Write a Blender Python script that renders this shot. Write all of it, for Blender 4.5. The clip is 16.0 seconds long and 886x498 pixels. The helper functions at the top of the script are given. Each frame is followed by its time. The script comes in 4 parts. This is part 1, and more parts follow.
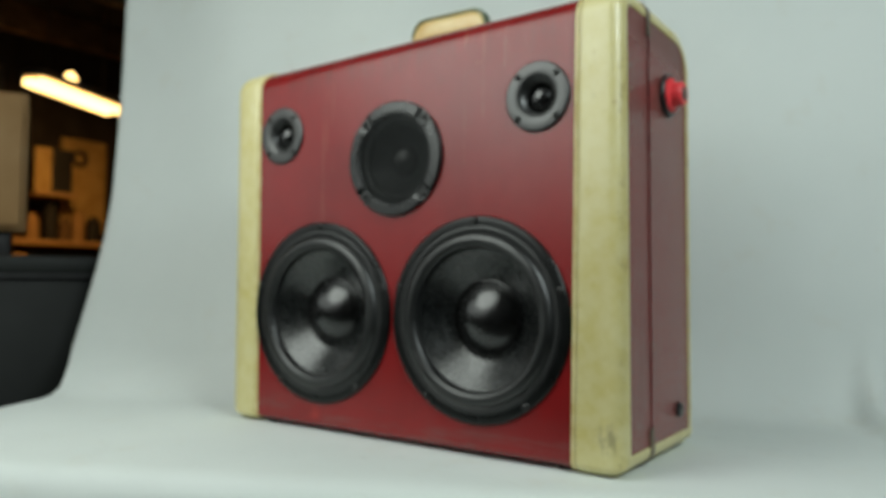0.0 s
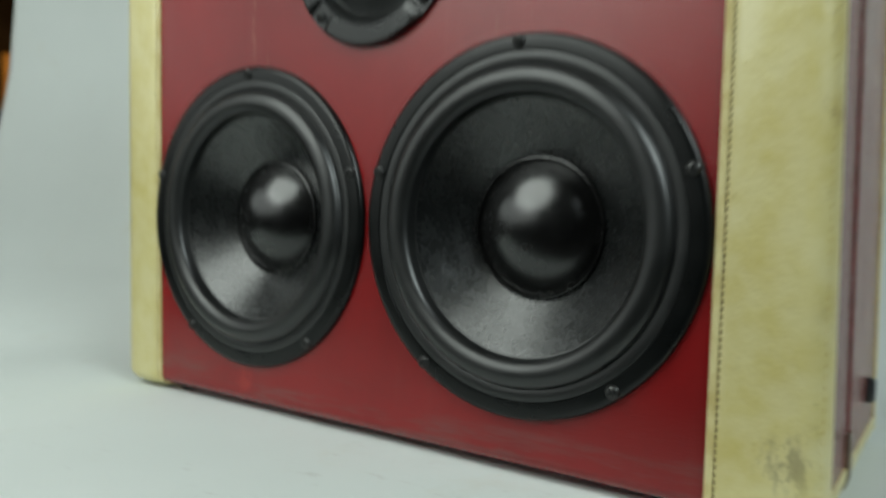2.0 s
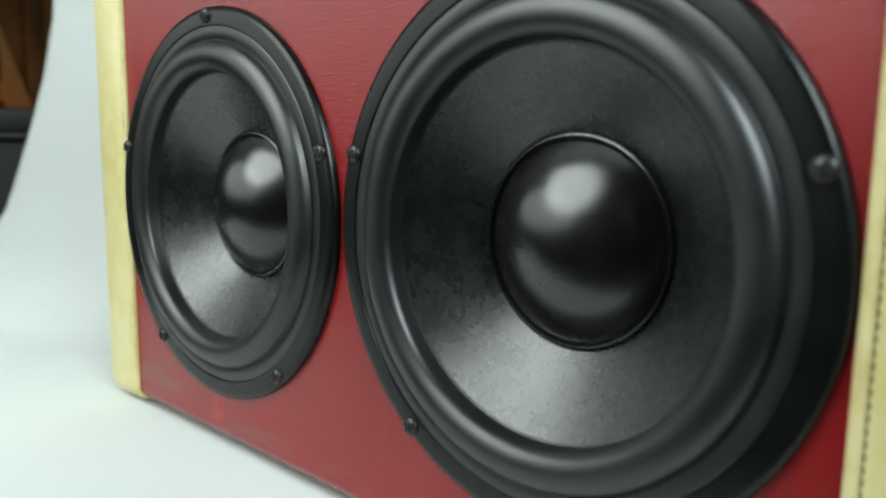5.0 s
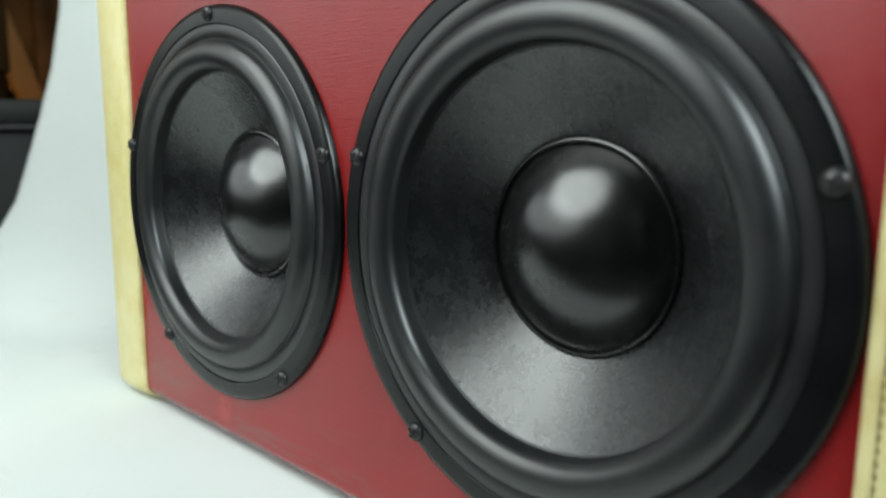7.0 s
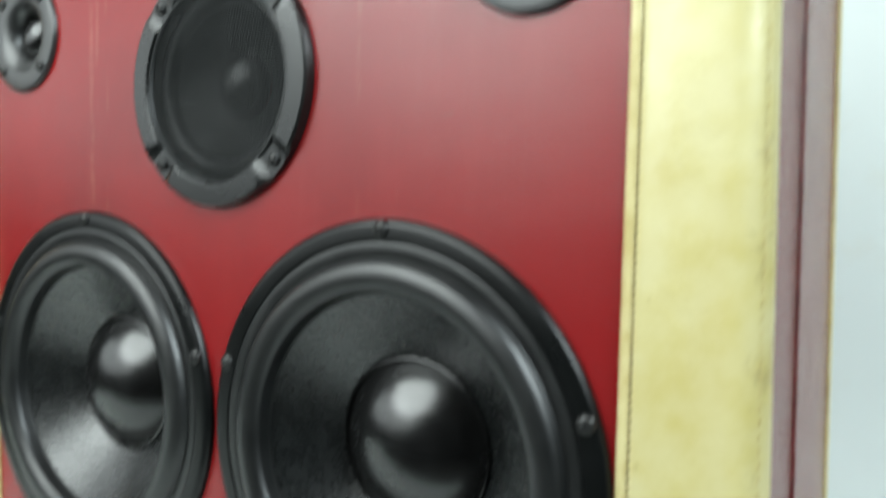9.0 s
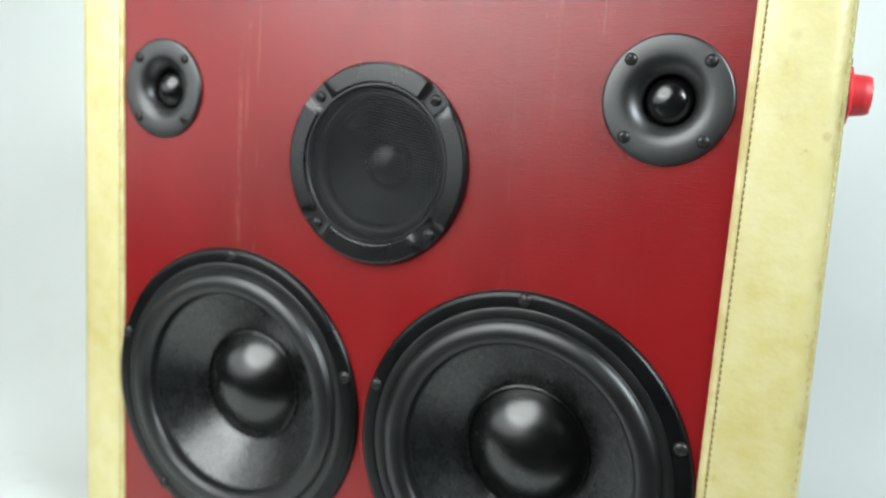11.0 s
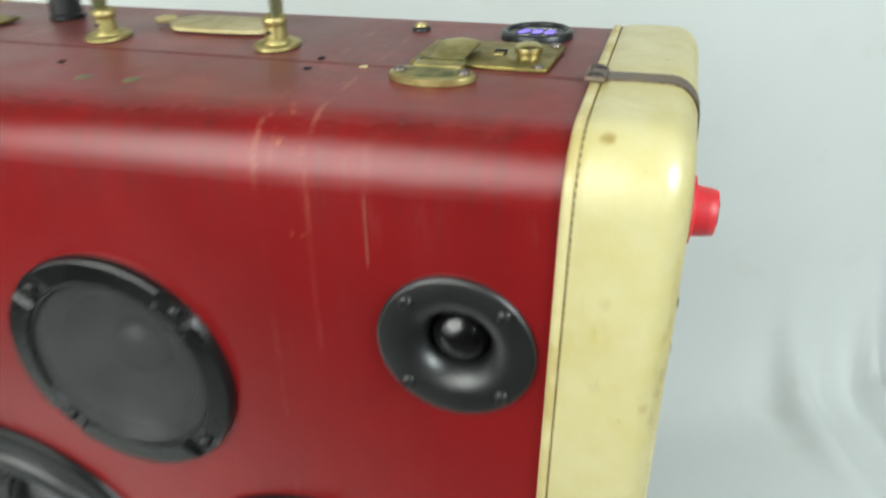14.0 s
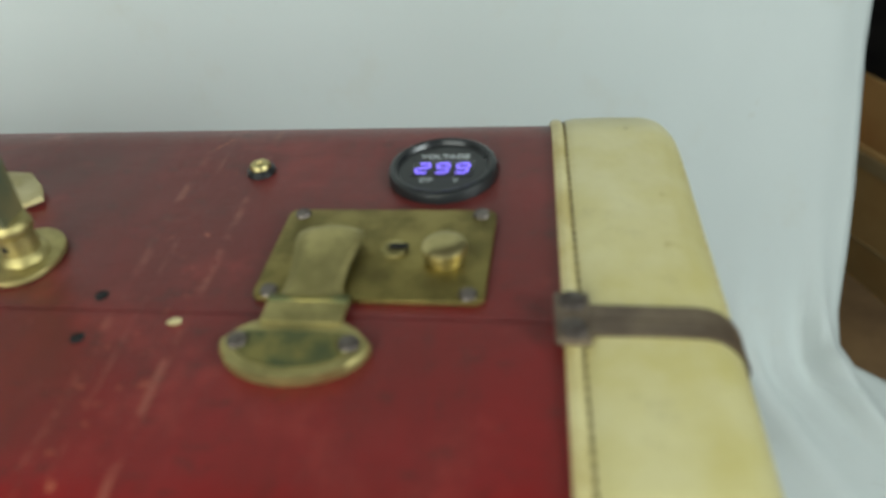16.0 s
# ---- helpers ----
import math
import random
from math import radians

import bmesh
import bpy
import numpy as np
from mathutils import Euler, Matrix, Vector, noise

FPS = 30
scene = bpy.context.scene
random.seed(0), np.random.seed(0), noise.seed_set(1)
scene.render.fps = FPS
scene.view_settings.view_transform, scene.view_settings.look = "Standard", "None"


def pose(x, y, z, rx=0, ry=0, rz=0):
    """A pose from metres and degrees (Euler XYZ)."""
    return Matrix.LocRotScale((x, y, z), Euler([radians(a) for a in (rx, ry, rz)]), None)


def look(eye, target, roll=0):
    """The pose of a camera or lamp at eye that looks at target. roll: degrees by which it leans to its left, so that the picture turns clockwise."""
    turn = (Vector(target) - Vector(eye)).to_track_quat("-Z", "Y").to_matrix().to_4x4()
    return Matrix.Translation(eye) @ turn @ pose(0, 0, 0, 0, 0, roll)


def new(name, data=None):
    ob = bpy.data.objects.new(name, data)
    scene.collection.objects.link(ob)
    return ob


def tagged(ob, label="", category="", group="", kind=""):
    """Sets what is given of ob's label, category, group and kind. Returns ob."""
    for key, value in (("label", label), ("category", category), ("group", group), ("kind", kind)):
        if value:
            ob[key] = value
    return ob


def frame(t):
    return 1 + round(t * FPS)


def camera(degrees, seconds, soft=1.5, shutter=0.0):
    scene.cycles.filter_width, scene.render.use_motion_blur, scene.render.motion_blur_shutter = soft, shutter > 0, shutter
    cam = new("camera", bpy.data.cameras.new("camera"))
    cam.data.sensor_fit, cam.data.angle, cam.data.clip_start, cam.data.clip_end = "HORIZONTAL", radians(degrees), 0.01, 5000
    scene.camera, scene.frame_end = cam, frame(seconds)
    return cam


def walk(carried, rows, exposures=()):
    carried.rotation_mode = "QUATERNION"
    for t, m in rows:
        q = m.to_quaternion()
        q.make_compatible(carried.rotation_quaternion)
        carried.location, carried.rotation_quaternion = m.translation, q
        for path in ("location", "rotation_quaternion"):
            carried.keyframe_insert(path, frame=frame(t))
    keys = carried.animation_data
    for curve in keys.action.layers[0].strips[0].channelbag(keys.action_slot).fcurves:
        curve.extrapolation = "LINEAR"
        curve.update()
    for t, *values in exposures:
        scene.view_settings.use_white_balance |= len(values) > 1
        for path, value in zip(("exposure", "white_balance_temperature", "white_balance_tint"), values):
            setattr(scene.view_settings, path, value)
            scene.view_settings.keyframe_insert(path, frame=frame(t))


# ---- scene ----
cam = camera(59.41, 16.0, soft=2.0, shutter=0.9)
cam.data.dof.use_dof, cam.data.dof.focus_distance, cam.data.dof.aperture_fstop = True, 0.38, 7.5
PATH = [
    (0.0, 0.5475, -0.6889, 0.1888, 92.042, -0.607, 34.540),
    (0.5, 0.5033, -0.6607, 0.1792, 92.146, -0.426, 33.469),
    (1.0, 0.4389, -0.5922, 0.1744, 91.143, 0.521, 31.696),
    (1.5, 0.3748, -0.4840, 0.1739, 89.275, 0.344, 32.647),
    (2.0, 0.3317, -0.3846, 0.1558, 86.828, -1.155, 34.856),
    (2.5, 0.2982, -0.2957, 0.1531, 83.533, -1.172, 38.904),
    (3.0, 0.2861, -0.2571, 0.1545, 83.247, -1.354, 41.448),
    (3.5, 0.2843, -0.2421, 0.1796, 82.677, -0.626, 43.068),
    (4.0, 0.2823, -0.2426, 0.1835, 82.448, -0.917, 43.411),
    (4.5, 0.2851, -0.2356, 0.1823, 82.374, -0.850, 43.307),
    (7.0, 0.2831, -0.2241, 0.1905, 80.911, -0.470, 44.157),
    (7.5, 0.2888, -0.2387, 0.1979, 81.213, -0.884, 43.611),
    (8.0, 0.3026, -0.2553, 0.1990, 81.800, -0.526, 41.834),
    (8.5, 0.3183, -0.2727, 0.2186, 83.903, -0.188, 36.851),
    (9.0, 0.3250, -0.2802, 0.2576, 87.017, -0.918, 32.632),
    (9.5, 0.3257, -0.3293, 0.2839, 89.187, -0.684, 28.340),
    (10.0, 0.2790, -0.3851, 0.2889, 89.386, -1.365, 27.434),
    (10.2, 0.2618, -0.4006, 0.2877, 89.692, -2.085, 26.401),
    (12.3, 0.2535, -0.4727, 0.5259, 64.445, -2.576, 24.155),
    (12.5, 0.2604, -0.4679, 0.5458, 64.426, -1.819, 23.341),
    (13.0, 0.2808, -0.3961, 0.5687, 62.936, -0.627, 21.642),
    (13.5, 0.2818, -0.3332, 0.5744, 62.137, 0.028, 19.498),
    (14.0, 0.2589, -0.2596, 0.5764, 59.717, 0.501, 16.344),
    (14.5, 0.2428, -0.2000, 0.6010, 58.498, 2.336, 12.381),
    (15.0, 0.2282, -0.1453, 0.6123, 56.430, 4.132, 9.283),
    (15.5, 0.2176, -0.0933, 0.6121, 53.886, 3.132, 5.489),
    (16.0, 0.2170, -0.0711, 0.6134, 50.902, 3.694, 4.621),
]
EXPOSURES = [
    (0.0, -0.68, 6450, 8), (1.0, -0.70, 6450, 8), (2.0, -0.61, 6400, 8), (3.0, -0.34, 6350, 9), (4.5, -0.02, 6250, 9), (7.5, 0.07, 6250, 10), (9.0, 0.28, 6180, 10), (10.0, 0.20, 6250, 12),
    (12.5, 0.24, 6330, 17), (13.5, 0.06, 6430, 15), (14.5, -0.14, 6500, 13), (15.3, -0.29, 6480, 11), (16.0, -0.41, 6450, 10),
]
walk(cam, [(t, pose(x, y, z, rx, ry, rz)) for t, x, y, z, rx, ry, rz in PATH], EXPOSURES)

# ---------------------------------------------------------------- light
world = bpy.data.worlds.new("world")
scene.world = world
world.use_nodes = True
world.node_tree.nodes["Background"].inputs[0].default_value = (0.05, 0.045, 0.04, 1)
world.node_tree.nodes["Background"].inputs[1].default_value = 0.3


def area_lamp(name, eye, target, size, watts, colour, flat=1.0):
    data = bpy.data.lights.new(name, "AREA")
    data.energy, data.size, data.color = watts, size, colour
    data.shape = "ELLIPSE"
    data.size_y = size * flat
    ob = new(name, data)
    ob.matrix_world = look(eye, target)
    return ob


area_lamp("softbox_light", (-0.22, -0.66, 0.82), (0.06, 0.0, 0.22), 0.90, 11.1, (0.93, 1.0, 0.93), 0.90)
# Unseen broad lamp added low at the left for the haze on the red front.
area_lamp("low_left_fill_light", (-0.66, -0.78, 0.52), (-0.15, 0.0, 0.40), 1.40, 3.5, (0.93, 1.0, 0.95), 0.44)
area_lamp("side_softbox_light", (1.25, -0.42, 1.02), (0.40, 0.30, 0.14), 0.66, 20.5, (0.89, 1.0, 0.98))
bench_lamp = area_lamp("workshop_lamp_light", (-1.75, -0.90, 1.50), (-1.77, 0.15, 0.45), 0.25, 6.5, (1.0, 0.54, 0.18))
bench_lamp.data.spread = radians(58)
shop = bpy.data.lights.new("shop_light_glow", "AREA")
shop.energy, shop.size, shop.color = 9.0, 0.30, (1.0, 0.52, 0.15)


# ---------------------------------------------------------------- materials
def graph(name):
    m = bpy.data.materials.new(name)
    m.use_nodes = True
    nt = m.node_tree
    return m, nt, nt.nodes["Principled BSDF"]


def node(nt, kind, **values):
    n = nt.nodes.new(kind)
    for key, value in values.items():
        if key in n.inputs:
            n.inputs[key].default_value = value
        else:
            setattr(n, key, value)
    return n


def coords(nt, scale=(1, 1, 1)):
    tc = node(nt, "ShaderNodeTexCoord")
    mp = node(nt, "ShaderNodeMapping")
    mp.inputs["Scale"].default_value = scale
    nt.links.new(tc.outputs["Object"], mp.inputs["Vector"])
    return mp.outputs["Vector"]


def noise_tex(nt, scale, detail=4.0, rough=0.55, stretch=(1, 1, 1)):
    n = node(nt, "ShaderNodeTexNoise")
    n.inputs["Scale"].default_value, n.inputs["Detail"].default_value, n.inputs["Roughness"].default_value = scale, detail, rough
    nt.links.new(coords(nt, stretch), n.inputs["Vector"])
    return n.outputs["Fac"]


def ramp(nt, value, lo, hi, a=0.0, b=1.0):
    n = node(nt, "ShaderNodeMapRange")
    n.interpolation_type = "SMOOTHSTEP"
    nt.links.new(value, n.inputs["Value"])
    for key, v in (("From Min", lo), ("From Max", hi), ("To Min", a), ("To Max", b)):
        n.inputs[key].default_value = v
    return n.outputs["Result"]


def math_op(nt, op, a, b=None):
    n = node(nt, "ShaderNodeMath", operation=op)
    for i, v in enumerate((a, b)):
        if v is None:
            continue
        if isinstance(v, (int, float)):
            n.inputs[i].default_value = v
        else:
            nt.links.new(v, n.inputs[i])
    return n.outputs[0]


def mix(nt, fac, a, b):
    n = node(nt, "ShaderNodeMix", data_type="RGBA")
    for key, v in ((0, fac), (6, a), (7, b)):
        if isinstance(v, tuple):
            n.inputs[key].default_value = (*v, 1)
        elif isinstance(v, (int, float)):
            n.inputs[key].default_value = v
        else:
            nt.links.new(v, n.inputs[key])
    return n.outputs[2]


def bump(nt, bsdf, height, strength, distance=0.001):
    n = node(nt, "ShaderNodeBump")
    n.inputs["Strength"].default_value, n.inputs["Distance"].default_value = strength, distance
    nt.links.new(height, n.inputs["Height"])
    nt.links.new(n.outputs["Normal"], bsdf.inputs["Normal"])


def surface(name, a, b, rough, metal=0.0, scale=25.0, grain=300.0, bumps=0.15, rough_var=0.12, coat=0.0, spec=0.5):
    """A plain material with colour drifting between a and b, uneven gloss and fine relief."""
    m, nt, bsdf = graph(name)
    big = noise_tex(nt, scale, 5)
    fine = noise_tex(nt, grain, 3)
    nt.links.new(mix(nt, ramp(nt, big, 0.35, 0.68), a, b), bsdf.inputs["Base Color"])
    nt.links.new(ramp(nt, big, 0.3, 0.7, rough - rough_var, rough + rough_var), bsdf.inputs["Roughness"])
    bsdf.inputs["Metallic"].default_value = metal
    bsdf.inputs["Coat Weight"].default_value = coat
    bsdf.inputs["Coat Roughness"].default_value = min(0.4, rough + 0.05)
    bsdf.inputs["Specular IOR Level"].default_value = spec
    if bumps:
        bump(nt, bsdf, fine, bumps, 0.0005)
    return m


def red_vinyl(name="red_leatherette", greyed=0.0):
    m, nt, bsdf = graph(name)
    tc = node(nt, "ShaderNodeTexCoord")
    sep = node(nt, "ShaderNodeSeparateXYZ")
    nt.links.new(tc.outputs["Object"], sep.inputs[0])
    x, y, z = sep.outputs
    tone = mix(nt, ramp(nt, noise_tex(nt, 7, 5), 0.35, 0.7), (0.240, 0.0105, 0.0115), (0.185, 0.0088, 0.0098))
    mottle = math_op(nt, "MULTIPLY", ramp(nt, noise_tex(nt, 16, 6, 0.62), 0.36, 0.64, 0.03, 0.42), ramp(nt, noise_tex(nt, 75, 4, 0.6), 0.3, 0.7, 0.6, 1.0))
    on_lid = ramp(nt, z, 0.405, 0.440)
    lid_flat = math_op(nt, "MULTIPLY", ramp(nt, y, -0.001, 0.016), on_lid)
    streak = math_op(nt, "MULTIPLY", on_lid, ramp(nt, noise_tex(nt, 55, 6, 0.7, (1.0, 0.10, 0.10)), 0.44, 0.66, 0.0, 0.45))
    tone = mix(nt, streak, tone, (0.11, 0.020, 0.018))
    pale = math_op(nt, "MULTIPLY", on_lid, ramp(nt, noise_tex(nt, 38, 6, 0.75, (1.0, 0.22, 0.22)), 0.56, 0.70, 0.0, 0.20))
    tone = mix(nt, pale, tone, (0.38, 0.09, 0.08))
    # The lid behind the bend is mixed a quarter towards a darker red.
    tone = mix(nt, math_op(nt, "MULTIPLY", lid_flat, 0.25), tone, (0.130, 0.011, 0.010))
    grime = math_op(nt, "MULTIPLY", mottle, math_op(nt, "MAXIMUM", lid_flat, 0.16))
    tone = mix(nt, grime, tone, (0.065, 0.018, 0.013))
    seam_dirt = math_op(nt, "MULTIPLY", on_lid, math_op(nt, "MULTIPLY", ramp(nt, y, 0.022, 0.070, 0.0, 0.48), ramp(nt, noise_tex(nt, 13, 5, 0.6), 0.36, 0.60, 0.25, 1.0)))
    tone = mix(nt, seam_dirt, tone, (0.088, 0.018, 0.013))
    specks = math_op(nt, "MULTIPLY", lid_flat, ramp(nt, noise_tex(nt, 150, 6, 0.75, (0.7, 1, 1)), 0.55, 0.66, 0.0, 0.5))
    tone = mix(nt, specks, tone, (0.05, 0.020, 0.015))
    patches = math_op(nt, "MULTIPLY", lid_flat, ramp(nt, noise_tex(nt, 31, 6, 0.7), 0.52, 0.68, 0.0, 0.45))
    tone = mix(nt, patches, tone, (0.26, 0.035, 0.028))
    # worn strap lines that run over the top edge and down the front
    wobble = math_op(nt, "MULTIPLY", math_op(nt, "SUBTRACT", noise_tex(nt, 9, 3), 0.5), 0.008)
    xw = math_op(nt, "ADD", x, wobble)
    breakup = ramp(nt, noise_tex(nt, 60, 5, 0.7, (1, 1, 0.25)), 0.47, 0.62)
    high = math_op(nt, "MAXIMUM", ramp(nt, z, 0.395, 0.445), math_op(nt, "MULTIPLY", ramp(nt, z, 0.20, 0.27), ramp(nt, x, -0.05, 0.0, 0.9, 0.25)))
    for x0, width, amount in ((-0.1045, 0.0018, 0.26), (-0.0985, 0.0014, 0.20), (0.0990, 0.0015, 0.26), (0.1225, 0.0013, 0.28), (0.1065, 0.0008, 0.16), (-0.0900, 0.0009, 0.22)):
        near = ramp(nt, math_op(nt, "ABSOLUTE", math_op(nt, "SUBTRACT", xw, x0)), width * 0.3, width * 1.6, amount, 0.0)
        mask = math_op(nt, "MULTIPLY", math_op(nt, "MULTIPLY", near, breakup), high)
        tone = mix(nt, mask, tone, (0.46, 0.20, 0.13))
    flecks = ramp(nt, noise_tex(nt, 170, 3, 0.6), 0.62, 0.7)
    for x0, width in ((0.1105, 0.014), (-0.101, 0.009)):
        near = ramp(nt, math_op(nt, "ABSOLUTE", math_op(nt, "SUBTRACT", xw, x0)), width * 0.5, width, 0.45, 0.0)
        mask = math_op(nt, "MULTIPLY", math_op(nt, "MULTIPLY", near, flecks), ramp(nt, z, 0.395, 0.43))
        tone = mix(nt, mask, tone, (0.50, 0.17, 0.09))
    rubbed = math_op(nt, "MULTIPLY", ramp(nt, math_op(nt, "ABSOLUTE", math_op(nt, "SUBTRACT", x, 0.1481)), 0.0003, 0.0009, 0.38, 0.0), math_op(nt, "MULTIPLY", ramp(nt, z, 0.402, 0.408), ramp(nt, z, 0.434, 0.440, 1.0, 0.0)))
    tone = mix(nt, rubbed, tone, (0.30, 0.13, 0.10))
    scratch = ramp(nt, noise_tex(nt, 45, 4, 0.6, (1.0, 1.0, 0.06)), 0.69, 0.73, 0, 0.22)
    tone = mix(nt, scratch, tone, (0.5, 0.2, 0.16))
    fade = ramp(nt, noise_tex(nt, 26, 5, 0.65, (1.0, 1.0, 0.12)), 0.50, 0.75, 0, 0.06)
    tone = mix(nt, fade, tone, (0.34, 0.10, 0.09))
    scuffs = ramp(nt, noise_tex(nt, 85, 5, 0.7, (0.35, 1, 1)), 0.66, 0.75, 0, 0.35)
    tone = mix(nt, scuffs, tone, (0.10, 0.03, 0.025))
    # grey rub marks low on the front and one scraped spot
    rub = math_op(nt, "MULTIPLY", ramp(nt, z, 0.012, 0.050, 0.6, 0.0), ramp(nt, noise_tex(nt, 40, 6, 0.7, (0.12, 1, 1.2)), 0.46, 0.64))
    tone = mix(nt, rub, tone, (0.16, 0.075, 0.07))
    far = node(nt, "ShaderNodeVectorMath", operation="DISTANCE")
    nt.links.new(tc.outputs["Object"], far.inputs[0])
    far.inputs[1].default_value = (-0.112, 0.0, 0.0245)
    scrape = math_op(nt, "MULTIPLY", ramp(nt, far.outputs["Value"], 0.004, 0.012, 0.4, 0.0), ramp(nt, noise_tex(nt, 130, 4, 0.6), 0.40, 0.55))
    tone = mix(nt, scrape, tone, (0.45, 0.04, 0.03))
    if greyed:
        tone = mix(nt, ramp(nt, noise_tex(nt, 11, 5, 0.6), 0.3, 0.7, greyed * 0.7, greyed), tone, (0.20, 0.115, 0.10))
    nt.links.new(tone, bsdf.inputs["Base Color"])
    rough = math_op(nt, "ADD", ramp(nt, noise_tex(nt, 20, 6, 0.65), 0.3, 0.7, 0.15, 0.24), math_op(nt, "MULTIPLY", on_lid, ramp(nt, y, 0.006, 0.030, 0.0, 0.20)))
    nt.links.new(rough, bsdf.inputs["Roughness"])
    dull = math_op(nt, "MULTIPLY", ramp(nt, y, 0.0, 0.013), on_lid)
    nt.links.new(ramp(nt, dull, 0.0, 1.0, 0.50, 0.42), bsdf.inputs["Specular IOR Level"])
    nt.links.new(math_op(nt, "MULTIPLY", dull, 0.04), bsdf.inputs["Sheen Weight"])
    bsdf.inputs["Sheen Roughness"].default_value = 0.45
    bsdf.inputs["Sheen Tint"].default_value = (1.0, 0.52, 0.50, 1)
    linen = math_op(nt, "MULTIPLY", noise_tex(nt, 70, 4, 0.65, (1.0, 18, 18)), 1.6)
    hide = noise_tex(nt, 420, 2, 0.5)
    swell = noise_tex(nt, 12, 2, 0.5)
    height = math_op(nt, "ADD", math_op(nt, "ADD", linen, math_op(nt, "MULTIPLY", hide, 0.5)), math_op(nt, "MULTIPLY", swell, 3.0))
    bump(nt, bsdf, height, 0.21, 0.0006)
    return m


def cream_hide():
    m, nt, bsdf = graph("cream_rawhide")
    tc = node(nt, "ShaderNodeTexCoord")
    base = mix(nt, ramp(nt, noise_tex(nt, 14, 5, 0.6), 0.35, 0.7), (0.612, 0.541, 0.240), (0.540, 0.456, 0.154))
    base = mix(nt, ramp(nt, noise_tex(nt, 60, 4), 0.3, 0.75, 0.25, 0.0), base, (0.8, 0.77, 0.56))
    spots = ramp(nt, noise_tex(nt, 120, 3, 0.5), 0.70, 0.78, 0, 0.45)
    base = mix(nt, spots, base, (0.36, 0.27, 0.08))
    smear = ramp(nt, noise_tex(nt, 30, 6, 0.7, (1, 1, 0.5)), 0.58, 0.78, 0, 0.45)
    base = mix(nt, smear, base, (0.30, 0.25, 0.12))
    # torn, scuffed foot of the strip that faces the room
    dist = node(nt, "ShaderNodeVectorMath", operation="DISTANCE")
    nt.links.new(tc.outputs["Object"], dist.inputs[0])
    dist.inputs[1].default_value = (0.262, 0.0, 0.040)
    torn = math_op(nt, "MULTIPLY", ramp(nt, dist.outputs["Value"], 0.004, 0.022, 0.65, 0.0), ramp(nt, noise_tex(nt, 110, 8, 0.8, (1, 1, 0.35)), 0.50, 0.57))
    base = mix(nt, torn, base, (0.22, 0.185, 0.10))
    sep = node(nt, "ShaderNodeSeparateXYZ")
    nt.links.new(tc.outputs["Object"], sep.inputs[0])
    rim = ramp(nt, math_op(nt, "ABSOLUTE", math_op(nt, "SUBTRACT", sep.outputs[0], 0.2745)), 0.001, 0.006, 1.0, 0.0)
    chafe = math_op(nt, "MULTIPLY", rim, ramp(nt, noise_tex(nt, 34, 7, 0.75, (1, 1, 0.8)), 0.53, 0.64, 0, 0.45))
    base = mix(nt, chafe, base, (0.27, 0.20, 0.09))
    worn = math_op(nt, "MULTIPLY", rim, ramp(nt, noise_tex(nt, 150, 5, 0.7), 0.63, 0.70, 0, 0.6))
    base = mix(nt, worn, base, (0.10, 0.08, 0.05))
    # single brown stains
    for spot, r, amount in (((0.2415, 0.0120, 0.4680), 0.0045, 0.75), ((0.2645, 0.0080, 0.4350), 0.0040, 0.2), ((0.2480, -0.002, 0.4050), 0.0040, 0.2), ((0.2680, -0.002, 0.3550), 0.0040, 0.4), ((-0.2400, 0.0, 0.35), 0.005, 0.2)):
        far = node(nt, "ShaderNodeVectorMath", operation="DISTANCE")
        nt.links.new(tc.outputs["Object"], far.inputs[0])
        far.inputs[1].default_value = spot
        edge = math_op(nt, "ADD", far.outputs["Value"], math_op(nt, "MULTIPLY", math_op(nt, "SUBTRACT", noise_tex(nt, 190, 3), 0.5), r))
        base = mix(nt, ramp(nt, edge, r * 0.35, r, amount, 0.0), base, (0.34, 0.22, 0.06))
    nt.links.new(base, bsdf.inputs["Base Color"])
    nt.links.new(ramp(nt, noise_tex(nt, 35, 5), 0.3, 0.7, 0.29, 0.43), bsdf.inputs["Roughness"])
    bsdf.inputs["Specular IOR Level"].default_value = 0.75
    height = math_op(nt, "ADD", noise_tex(nt, 240, 3), math_op(nt, "MULTIPLY", noise_tex(nt, 30, 4, 0.6), 4.0))
    bump(nt, bsdf, height, 0.26, 0.0007)
    return m


